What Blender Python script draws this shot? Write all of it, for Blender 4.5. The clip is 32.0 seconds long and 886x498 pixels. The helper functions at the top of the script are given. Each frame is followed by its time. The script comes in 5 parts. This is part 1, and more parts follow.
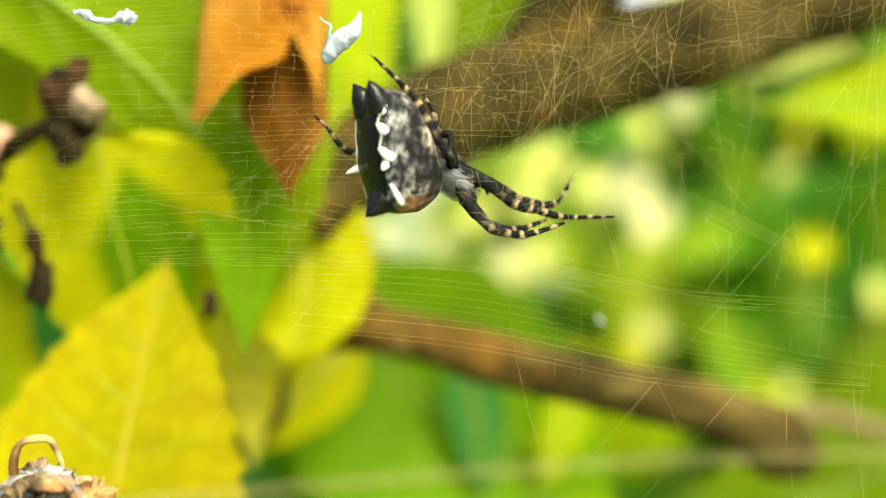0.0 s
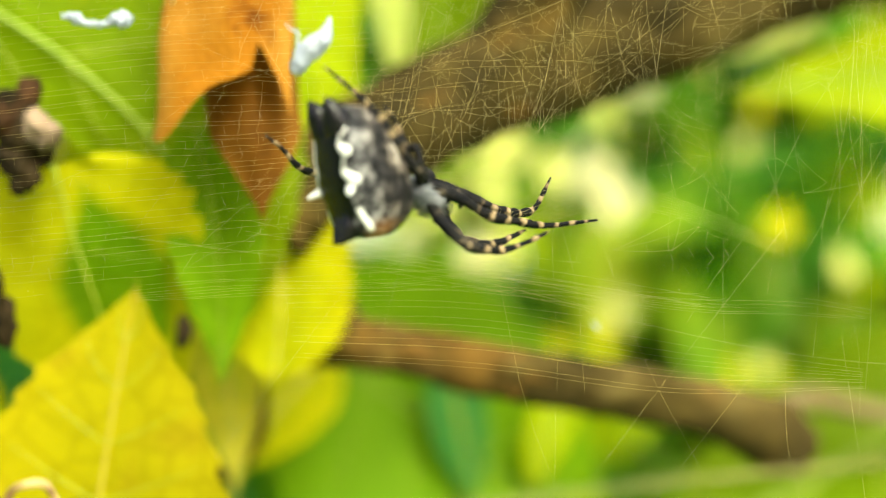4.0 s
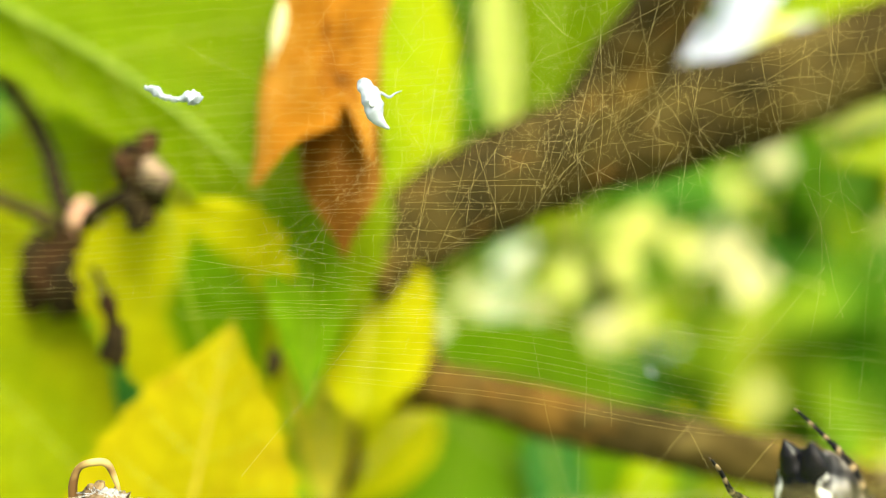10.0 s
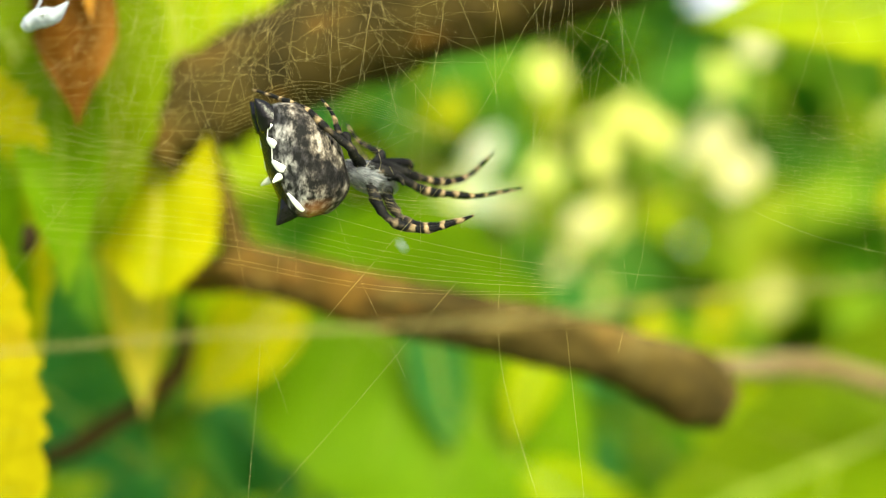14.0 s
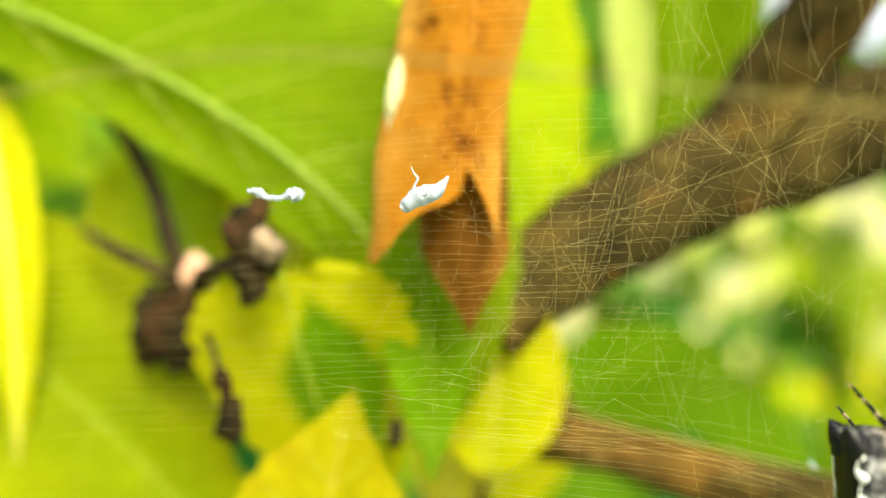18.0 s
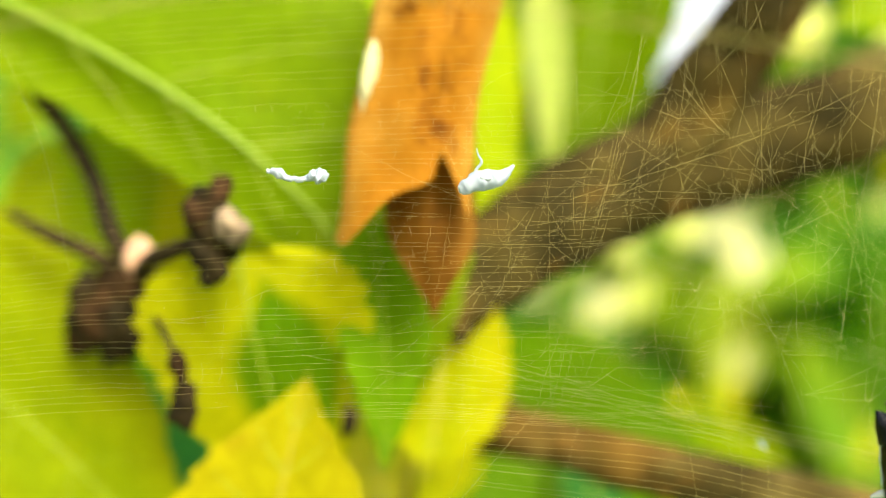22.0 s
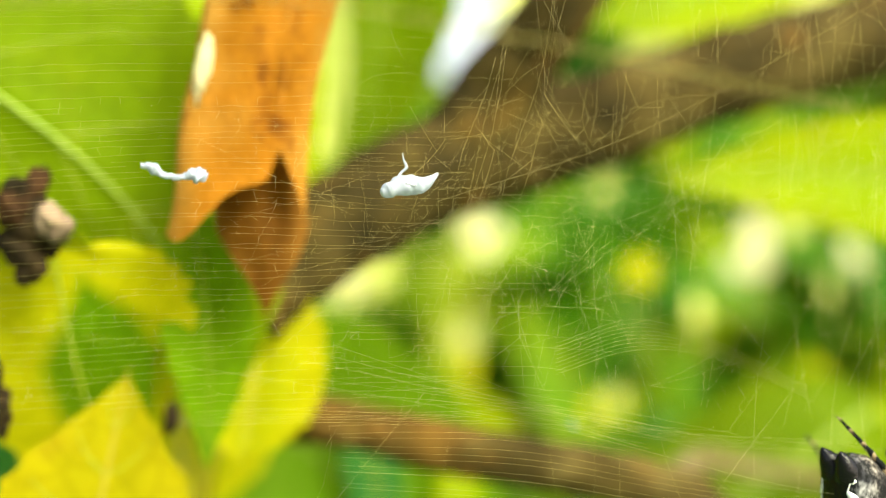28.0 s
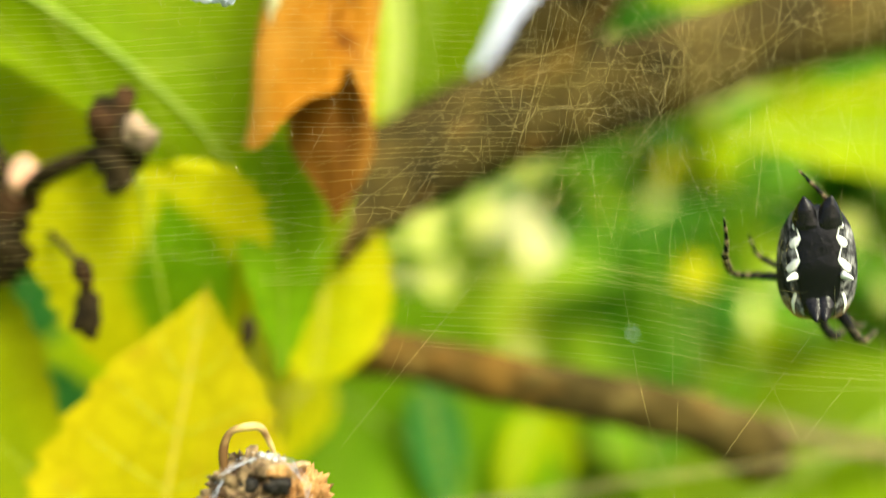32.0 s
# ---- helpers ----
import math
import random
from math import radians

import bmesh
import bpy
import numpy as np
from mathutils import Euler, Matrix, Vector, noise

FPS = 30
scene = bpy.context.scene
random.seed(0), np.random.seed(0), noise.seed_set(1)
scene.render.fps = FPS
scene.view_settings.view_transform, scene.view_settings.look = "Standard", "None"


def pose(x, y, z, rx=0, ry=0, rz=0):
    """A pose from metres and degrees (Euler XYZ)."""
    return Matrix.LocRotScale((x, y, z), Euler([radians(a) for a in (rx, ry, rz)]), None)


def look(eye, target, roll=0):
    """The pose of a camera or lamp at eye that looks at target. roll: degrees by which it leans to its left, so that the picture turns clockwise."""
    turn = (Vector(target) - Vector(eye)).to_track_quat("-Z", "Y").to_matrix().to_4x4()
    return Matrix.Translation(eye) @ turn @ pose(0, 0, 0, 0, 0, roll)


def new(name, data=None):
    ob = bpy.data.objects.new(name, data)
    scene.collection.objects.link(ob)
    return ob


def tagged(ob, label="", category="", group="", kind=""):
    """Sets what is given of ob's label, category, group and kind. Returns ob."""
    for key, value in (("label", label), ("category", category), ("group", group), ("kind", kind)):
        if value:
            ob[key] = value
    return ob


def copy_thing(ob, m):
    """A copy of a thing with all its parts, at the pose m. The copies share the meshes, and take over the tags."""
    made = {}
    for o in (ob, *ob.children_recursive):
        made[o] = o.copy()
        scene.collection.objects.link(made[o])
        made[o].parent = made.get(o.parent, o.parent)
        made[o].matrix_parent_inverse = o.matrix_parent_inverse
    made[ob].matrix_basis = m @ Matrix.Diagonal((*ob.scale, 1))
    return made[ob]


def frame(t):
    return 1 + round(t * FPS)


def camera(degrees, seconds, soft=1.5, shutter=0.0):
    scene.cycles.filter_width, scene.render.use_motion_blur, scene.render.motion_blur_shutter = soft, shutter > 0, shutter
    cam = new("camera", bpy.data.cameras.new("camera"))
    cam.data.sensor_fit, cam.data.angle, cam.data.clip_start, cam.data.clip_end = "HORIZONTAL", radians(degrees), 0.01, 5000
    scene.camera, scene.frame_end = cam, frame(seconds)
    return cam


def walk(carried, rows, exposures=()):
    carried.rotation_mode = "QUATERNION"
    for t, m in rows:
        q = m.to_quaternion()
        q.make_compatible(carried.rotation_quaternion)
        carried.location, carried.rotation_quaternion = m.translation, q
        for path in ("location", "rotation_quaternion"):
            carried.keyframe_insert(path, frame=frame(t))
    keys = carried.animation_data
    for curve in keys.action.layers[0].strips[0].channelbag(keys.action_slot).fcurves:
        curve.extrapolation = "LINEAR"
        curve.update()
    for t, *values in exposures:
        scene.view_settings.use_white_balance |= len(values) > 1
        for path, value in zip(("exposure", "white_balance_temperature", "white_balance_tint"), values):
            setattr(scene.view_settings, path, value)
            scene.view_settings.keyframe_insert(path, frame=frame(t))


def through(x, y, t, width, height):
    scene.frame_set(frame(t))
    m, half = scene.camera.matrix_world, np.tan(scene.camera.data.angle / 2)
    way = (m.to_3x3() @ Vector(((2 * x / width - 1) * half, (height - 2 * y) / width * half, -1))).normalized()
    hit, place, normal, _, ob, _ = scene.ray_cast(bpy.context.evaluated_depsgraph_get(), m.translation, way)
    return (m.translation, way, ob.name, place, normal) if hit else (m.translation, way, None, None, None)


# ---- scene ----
CM = 0.01


def eye_at(x, y, z, yaw, pitch, roll):
    """The camera's pose: metres, then its turn to the left, its tilt up and its lean in degrees."""
    return pose(x, y, z) @ pose(0, 0, 0, 90 + pitch, 0, yaw) @ pose(0, 0, 0, 0, 0, roll)


cam = camera(45, 32.0, soft=1.0, shutter=0.15)
cam.data.dof.use_dof = True
cam.data.dof.focus_distance = 0.068
cam.data.dof.aperture_fstop = 13.0
PATH = [
    (0, eye_at(0.00028, 0.00272, 0.00024, 2.48, 0.81, 0.85)),
    (0.5, eye_at(0.00069, -0.00220, -0.00020, 1.48, 1.46, 0.88)),
    (1, eye_at(0.00146, -0.01466, 0.00123, 2.43, 0.35, 0.35)),
    (1.5, eye_at(0.00057, -0.01447, 0.00031, 2.15, 1.17, 0.11)),
    (2, eye_at(0.00237, -0.01418, -0.00068, 3.10, 1.94, 0.45)),
    (2.5, eye_at(0.00408, -0.01488, -0.00260, 3.70, 2.74, -1.17)),
    (4.5, eye_at(-0.00368, 0.01177, 0.00332, -0.18, -0.41, -2.14)),
    (5, eye_at(-0.00392, 0.01204, 0.00061, -0.02, 0.67, -2.21)),
    (5.5, eye_at(-0.00350, 0.01573, 0.00202, 1.77, 0.60, -0.56)),
    (6, eye_at(-0.00046, 0.01360, 0.00236, 3.57, 0.20, 0.72)),
    (6.5, eye_at(-0.00146, 0.00368, 0.00511, 3.64, -0.54, 0.68)),
    (7, eye_at(-0.00030, 0.00216, 0.00231, 3.45, 0.33, -0.08)),
    (7.5, eye_at(0.00096, 0.00174, 0.00225, 3.83, 0.58, -0.69)),
    (8, eye_at(0.00116, 0.00246, 0.00251, 3.62, 0.92, -0.80)),
    (8.5, eye_at(0.00128, 0.00222, 0.00249, 3.62, 1.09, -0.56)),
    (9, eye_at(-0.00004, 0.00205, 0.00286, 3.40, 2.57, -0.79)),
    (9.5, eye_at(0.00141, 0.00179, -0.00020, 5.22, 4.06, -0.86)),
    (10, eye_at(0.00557, 0.00068, -0.00107, 8.36, 4.56, -0.02)),
    (10.5, eye_at(0.00501, 0.00412, -0.00075, 9.16, 3.12, -0.62)),
    (11, eye_at(0.01393, 0.00313, -0.00604, 9.38, 3.55, -0.12)),
    (11.5, eye_at(0.02098, 0.00829, -0.00469, 7.24, 0.86, 0.62)),
    (12, eye_at(0.02900, 0.01309, -0.00443, 7.98, -1.47, 0.31)),
    (12.5, eye_at(0.03040, 0.01504, -0.00428, 9.91, -2.45, 0.00)),
    (13, eye_at(0.03103, 0.01518, -0.00437, 10.03, -1.94, -0.12)),
    (13.5, eye_at(0.03021, 0.01367, -0.00331, 11.03, -0.81, -0.54)),
    (14, eye_at(0.02929, 0.01318, -0.00366, 11.19, -0.65, -0.25)),
    (14.5, eye_at(0.02683, 0.01320, -0.00228, 11.98, -0.81, -0.38)),
    (15, eye_at(0.02326, 0.00989, -0.00040, 13.47, -0.55, -0.85)),
    (15.5, eye_at(0.01628, 0.00811, 0.00413, 15.71, -0.25, -1.10)),
    (17.5, eye_at(0.00390, 0.00738, 0.01299, 15.36, -0.51, -0.19)),
    (18, eye_at(0.00284, 0.00783, 0.01236, 14.42, 0.15, -0.43)),
    (18.5, eye_at(0.00218, 0.00746, 0.01131, 14.07, 0.93, -0.71)),
    (19, eye_at(0.00009, 0.00464, 0.00920, 13.46, 2.26, 0.24)),
    (19.5, eye_at(0.00044, 0.00487, 0.01193, 12.69, 1.17, 0.35)),
    (20, eye_at(0.00036, 0.00322, 0.01191, 9.98, 1.50, 0.64)),
    (20.5, eye_at(-0.00206, 0.00396, 0.00870, 7.99, 3.02, 0.24)),
    (21, eye_at(-0.00355, 0.00321, 0.00935, 7.35, 2.19, 0.52)),
    (21.5, eye_at(-0.00432, 0.00373, 0.00897, 6.84, 2.50, 0.91)),
    (22, eye_at(-0.00663, 0.00527, 0.00888, 6.25, 1.60, 0.64)),
    (22.5, eye_at(-0.00600, 0.00475, 0.00966, 4.79, 1.72, 1.23)),
    (23, eye_at(-0.00631, 0.00451, 0.00981, 3.11, 1.39, 1.03)),
    (23.5, eye_at(-0.00723, 0.00522, 0.01118, 2.49, 0.85, 1.05)),
    (24, eye_at(-0.00974, 0.00506, 0.01027, 1.25, 1.21, 0.86)),
    (24.5, eye_at(-0.00934, 0.00540, 0.00902, 0.80, 1.65, 1.35)),
    (26.5, eye_at(-0.01659, 0.00487, 0.00965, -6.08, -1.12, -0.23)),
    (27, eye_at(-0.01533, 0.00441, 0.01179, -7.66, -0.49, 0.12)),
    (27.5, eye_at(-0.01510, 0.00385, 0.01151, -8.51, -0.02, 0.58)),
    (28, eye_at(-0.01613, 0.00345, 0.01061, -8.85, 0.31, 0.35)),
    (28.5, eye_at(-0.01586, 0.00430, 0.01033, -8.37, 0.40, 0.30)),
    (29, eye_at(-0.01695, 0.00328, 0.01051, -8.47, 0.98, 0.16)),
    (29.5, eye_at(-0.01711, 0.00265, 0.00898, -8.35, 2.38, 0.22)),
    (30, eye_at(-0.01701, 0.00118, 0.00841, -8.46, 2.70, 0.14)),
    (30.5, eye_at(-0.01824, -0.00098, 0.00783, -8.77, 3.65, 0.02)),
    (31, eye_at(-0.01801, -0.00011, 0.00695, -8.81, 4.38, -0.03)),
    (31.5, eye_at(-0.01907, -0.00057, 0.00609, -8.21, 4.51, -0.08)),
    (32, eye_at(-0.01762, -0.00033, -0.00113, -6.07, 2.76, -0.60)),
]
walk(cam, PATH)

# ---- light ----
SUN_FROM = Vector((0.36, -0.66, 0.66)).normalized()
world = bpy.data.worlds.new("daylight")
scene.world = world
world.use_nodes = True
wn = world.node_tree.nodes
sky = wn.new("ShaderNodeTexSky")
sky.sky_type = "NISHITA"
sky.sun_disc = False
sky.sun_elevation = math.asin(SUN_FROM.z)
sky.sun_rotation = math.atan2(SUN_FROM.x, SUN_FROM.y)
sky.air_density, sky.dust_density, sky.ozone_density = 1.0, 6.0, 0.6
wn["Background"].inputs["Strength"].default_value = 0.175
world.node_tree.links.new(sky.outputs[0], wn["Background"].inputs["Color"])
sun = new("sun", bpy.data.lights.new("sun", "SUN"))
sun.data.energy, sun.data.angle, sun.data.color = 3.0, radians(26), (0.835, 0.97, 0.62)
sun.matrix_world = look(SUN_FROM, (0, 0, 0))
scene.view_settings.exposure = 1.02


# ---- materials ----
def nodes(name):
    m = bpy.data.materials.new(name)
    m.use_nodes = True
    n, l = m.node_tree.nodes, m.node_tree.links
    return m, n, l, n["Principled BSDF"]


def noise_tex(n, l, scale, detail=3.0, coords=None, rough=0.55):
    tex = n.new("ShaderNodeTexNoise")
    tex.inputs["Scale"].default_value, tex.inputs["Detail"].default_value = scale, detail
    tex.inputs["Roughness"].default_value = rough
    if coords is None:
        coords = n.new("ShaderNodeTexCoord").outputs["Object"]
    l.new(coords, tex.inputs["Vector"])
    return tex.outputs["Fac"]


def ramp(n, l, fac, stops):
    r = n.new("ShaderNodeValToRGB")
    e = r.color_ramp.elements
    while len(e) < len(stops):
        e.new(0.5)
    for el, (pos, col) in zip(e, stops):
        el.position, el.color = pos, (*col, 1)
    l.new(fac, r.inputs["Fac"])
    return r.outputs["Color"]


def math_node(n, l, op, a, b=None):
    m = n.new("ShaderNodeMath")
    m.operation = op
    for slot, v in ((0, a), (1, b)):
        if v is None:
            continue
        if isinstance(v, (int, float)):
            m.inputs[slot].default_value = v
        else:
            l.new(v, m.inputs[slot])
    return m.outputs[0]


def mix_col(n, l, fac, a, b, blend="MIX"):
    m = n.new("ShaderNodeMix")
    m.data_type, m.blend_type = "RGBA", blend
    for slot, v in ((0, fac), (6, a), (7, b)):
        if isinstance(v, (int, float)):
            m.inputs[slot].default_value = v
        elif isinstance(v, tuple):
            m.inputs[slot].default_value = (*v, 1)
        else:
            l.new(v, m.inputs[slot])
    return m.outputs[2]


def bump(n, l, bsdf, height, strength, distance):
    b = n.new("ShaderNodeBump")
    b.inputs["Strength"].default_value, b.inputs["Distance"].default_value = strength, distance
    l.new(height, b.inputs["Height"])
    l.new(b.outputs[0], bsdf.inputs["Normal"])


def leaf_material(name, inner, outer, spot, through=0.5, patches=0.5, gloss=0.42, size=1.0, centre=0.5, base_turn=0.0, spread=1.5, wander=1.6, stops=(0.2, 0.75)):
    """A thin leaf blade: colours of the middle, of the margin and of the blotches; light passes through it."""
    m, n, l, b = nodes(name)
    uv = n.new("ShaderNodeUVMap").outputs[0]
    sep = n.new("ShaderNodeSeparateXYZ")
    l.new(uv, sep.inputs[0])
    across = math_node(n, l, "ABSOLUTE", math_node(n, l, "SUBTRACT", sep.outputs[0], centre))
    big = noise_tex(n, l, 45 / size, 2)
    edge = math_node(n, l, "ADD", math_node(n, l, "MULTIPLY", across, spread), math_node(n, l, "MULTIPLY", math_node(n, l, "SUBTRACT", big, 0.5), wander))
    if base_turn:
        low = math_node(n, l, "MAXIMUM", math_node(n, l, "SUBTRACT", 0.42, sep.outputs[1]), 0.0)
        edge = math_node(n, l, "ADD", edge, math_node(n, l, "MULTIPLY", low, base_turn))
    base = ramp(n, l, edge, ((stops[0], inner), (stops[1], outer)))
    fine = noise_tex(n, l, 260 / size, 4)
    blot = ramp(n, l, noise_tex(n, l, 120 / size, 3), ((0.56, (0, 0, 0)), (0.72, (patches, patches, patches))))
    base = mix_col(n, l, blot, base, spot)
    vor = n.new("ShaderNodeTexVoronoi")
    vor.feature = "DISTANCE_TO_EDGE"
    vor.inputs["Scale"].default_value = 330 / size
    l.new(n.new("ShaderNodeTexCoord").outputs["Object"], vor.inputs["Vector"])
    net = ramp(n, l, vor.outputs["Distance"], ((0.0, (0.72, 0.72, 0.66)), (0.09, (1, 1, 1))))
    base = mix_col(n, l, 0.6, base, net, "MULTIPLY")
    tint = n.new("ShaderNodeObjectInfo").outputs["Random"]
    vary = ramp(n, l, tint, ((0.0, (0.8, 0.86, 0.75)), (1.0, (1.12, 1.08, 1.0))))
    base = mix_col(n, l, 1.0, base, vary, "MULTIPLY")
    base = mix_col(n, l, 1.0, base, ramp(n, l, fine, ((0.25, (0.86, 0.86, 0.86)), (0.75, (1.1, 1.1, 1.1)))), "MULTIPLY")
    l.new(base, b.inputs["Base Color"])
    b.inputs["Roughness"].default_value = gloss
    b.inputs["Specular IOR Level"].default_value = 0.02
    bump(n, l, b, math_node(n, l, "ADD", math_node(n, l, "MULTIPLY", vor.outputs["Distance"], 0.8), math_node(n, l, "MULTIPLY", fine, 0.35)), 0.35, 0.0004)
    tr = n.new("ShaderNodeBsdfTranslucent")
    l.new(mix_col(n, l, 1.0, base, (1.12, 1.08, 0.5), "MULTIPLY"), tr.inputs["Color"])
    mix = n.new("ShaderNodeMixShader")
    mix.inputs[0].default_value = through
    l.new(b.outputs[0], mix.inputs[1])
    l.new(tr.outputs[0], mix.inputs[2])
    l.new(mix.outputs[0], n["Material Output"].inputs[0])
    return m


def plain(name, a, c, scale, rough=0.7, relief=0.3, depth=0.0003, detail=4.0, stops=(0.3, 0.7), spec=0.4):
    m, n, l, b = nodes(name)
    f = noise_tex(n, l, scale, detail)
    l.new(ramp(n, l, f, ((stops[0], a), (stops[1], c))), b.inputs["Base Color"])
    b.inputs["Roughness"].default_value = rough
    b.inputs["Specular IOR Level"].default_value = spec
    bump(n, l, b, noise_tex(n, l, scale * 2.3, detail), relief, depth)
    return m


def bark_material(name, dark, mid, rust, grey):
    m, n, l, b = nodes(name)
    co = n.new("ShaderNodeTexCoord").outputs["Object"]
    f1, f2, f3 = noise_tex(n, l, 110, 5, co), noise_tex(n, l, 420, 4, co), noise_tex(n, l, 60, 2, co)
    col = ramp(n, l, f1, ((0.3, dark), (0.55, mid), (0.75, grey)))
    patch = ramp(n, l, f3, ((0.52, (0, 0, 0)), (0.66, (0.75, 0.75, 0.75))))
    col = mix_col(n, l, patch, col, rust)
    col = mix_col(n, l, 1.0, col, ramp(n, l, f2, ((0.3, (0.55, 0.55, 0.55)), (0.7, (1.2, 1.2, 1.2)))), "MULTIPLY")
    l.new(col, b.inputs["Base Color"])
    b.inputs["Roughness"].default_value = 0.9
    b.inputs["Specular IOR Level"].default_value = 0.12
    bump(n, l, b, math_node(n, l, "ADD", f1, math_node(n, l, "MULTIPLY", f2, 0.5)), 0.8, 0.0009)
    return m


def silk_material(name, col, alpha_rough=0.5):
    m, n, l, b = nodes(name)
    b.inputs["Base Color"].default_value = (*col, 1)
    b.inputs["Roughness"].default_value = alpha_rough
    b.inputs["Specular IOR Level"].default_value = 0.6
    tr = n.new("ShaderNodeBsdfTranslucent")
    tr.inputs["Color"].default_value = (*col, 1)
    mix = n.new("ShaderNodeMixShader")
    mix.inputs[0].default_value = 0.45
    l.new(b.outputs[0], mix.inputs[1])
    l.new(tr.outputs[0], mix.inputs[2])
    l.new(mix.outputs[0], n["Material Output"].inputs[0])
    return m


GREEN = leaf_material("green_blade", (0.158, 0.245, 0.003), (0.188, 0.272, 0.003), (0.24, 0.28, 0.006), 0.5, 0.3)
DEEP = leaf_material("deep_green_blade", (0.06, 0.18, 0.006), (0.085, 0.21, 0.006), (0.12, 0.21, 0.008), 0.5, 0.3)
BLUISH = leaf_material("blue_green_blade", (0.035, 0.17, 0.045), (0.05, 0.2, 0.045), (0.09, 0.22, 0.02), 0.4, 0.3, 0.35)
LIME = leaf_material("lime_blade", (0.32, 0.43, 0.004), (0.4, 0.47, 0.004), (0.45, 0.46, 0.008), 0.5, 0.4)
YELLOW = leaf_material("yellow_blade", (0.52, 0.52, 0.004), (0.62, 0.57, 0.004), (0.56, 0.44, 0.012), 0.5, 0.3)
TURNING = leaf_material("turning_blade", (0.14, 0.27, 0.004), (0.64, 0.57, 0.005), (0.3, 0.38, 0.01), 0.5, 0.2, centre=0.4, base_turn=2.4, spread=2.6, wander=0.4, stops=(0.58, 0.86))
MID = leaf_material("mid_green_blade", (0.135, 0.26, 0.004), (0.15, 0.28, 0.004), (0.19, 0.29, 0.006), 0.5, 0.3)
OLIVE = leaf_material("olive_blade", (0.24, 0.29, 0.003), (0.32, 0.34, 0.003), (0.4, 0.38, 0.005), 0.5, 0.4)
# This pale colour carries the brightness of sunlit spots and gaps itself.
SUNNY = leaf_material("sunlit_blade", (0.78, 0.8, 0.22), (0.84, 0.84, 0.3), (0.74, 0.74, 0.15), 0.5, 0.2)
GOLD = leaf_material("gold_blade", (0.43, 0.36, 0.004), (0.5, 0.4, 0.005), (0.4, 0.26, 0.01), 0.45, 0.6)
HONEY = leaf_material("honey_blade", (0.82, 0.7, 0.06), (0.86, 0.66, 0.07), (0.78, 0.4, 0.03), 0.5, 0.5)
# Near-white colours that stand in for sky glare and sun flecks.
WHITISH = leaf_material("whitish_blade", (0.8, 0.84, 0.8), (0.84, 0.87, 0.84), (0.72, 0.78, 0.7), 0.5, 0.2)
CREAM = leaf_material("bright_spot_blade", (0.84, 0.8, 0.5), (0.88, 0.84, 0.6), (0.76, 0.7, 0.42), 0.5, 0.2)
DEAD = leaf_material("withered_blade", (0.4, 0.155, 0.012), (0.54, 0.27, 0.05), (0.15, 0.045, 0.006), 0.3, 0.95, 0.5, 0.36)
# Darker copy of the withered colour; the roll's inner shade is in it.
DEAD_IN = leaf_material("withered_shade", (0.13, 0.05, 0.007), (0.3, 0.125, 0.022), (0.05, 0.018, 0.004), 0.15, 0.9, 0.6, 0.5)
RIB = plain("leaf_rib", (0.21, 0.31, 0.015), (0.25, 0.34, 0.02), 200, 0.5)
RIB_Y = plain("yellow_rib", (0.6, 0.5, 0.06), (0.68, 0.56, 0.14), 200, 0.5)
RIB_B = plain("brown_rib", (0.36, 0.29, 0.015), (0.42, 0.33, 0.02), 200, 0.6)
VEIN = plain("leaf_vein", (0.28, 0.37, 0.015), (0.33, 0.4, 0.02), 200, 0.5)
RIB_D = plain("withered_rib", (0.4, 0.2, 0.07), (0.5, 0.28, 0.1), 200, 0.7)
BARK = bark_material("bark", (0.014, 0.01, 0.002), (0.06, 0.041, 0.008), (0.12, 0.06, 0.008), (0.135, 0.1, 0.028))
TWIG = bark_material("twig_bark", (0.012, 0.008, 0.003), (0.034, 0.021, 0.007), (0.06, 0.03, 0.01), (0.07, 0.05, 0.022))
RUST = plain("rust_bark", (0.055, 0.03, 0.006), (0.13, 0.068, 0.012), 350, 0.85, 0.8, 0.0005, spec=0.1)
PALE_TWIG = bark_material("pale_twig_bark", (0.12, 0.085, 0.035), (0.21, 0.155, 0.07), (0.19, 0.11, 0.045), (0.28, 0.23, 0.13))
BUD = plain("bud_scale", (0.007, 0.005, 0.002), (0.036, 0.023, 0.009), 420, 0.8, 0.9, 0.0006, spec=0.08)
BUD_RED = plain("bud_red", (0.016, 0.008, 0.003), (0.055, 0.025, 0.009), 420, 0.8, 0.9, 0.0006, spec=0.08)
BUD_GREY = plain("bud_grey", (0.1, 0.07, 0.045), (0.3, 0.21, 0.14), 420, 0.8, 0.9, 0.0006, spec=0.1)
BUD_PINK = plain("bud_wound", (0.5, 0.24, 0.14), (0.72, 0.46, 0.32), 250, 0.7, 0.4)
SILK = silk_material("silk", (0.52, 0.56, 0.66), 0.6)
THREAD = silk_material("thread", (0.64, 0.55, 0.24), 0.35)
SOIL = plain("meadow", (0.05, 0.09, 0.015), (0.12, 0.2, 0.03), 9, 0.9)


# ---- builders (centimetres in, metres out) ----
ORIGIN = {}


def thing(name, at, label, category, group="", kind=""):
    ob = new(name)
    ob.empty_display_size = 0.002
    ob.location = Vector(at) * CM
    ORIGIN[ob.name] = Vector(at)
    return tagged(ob, label, category, group, kind)


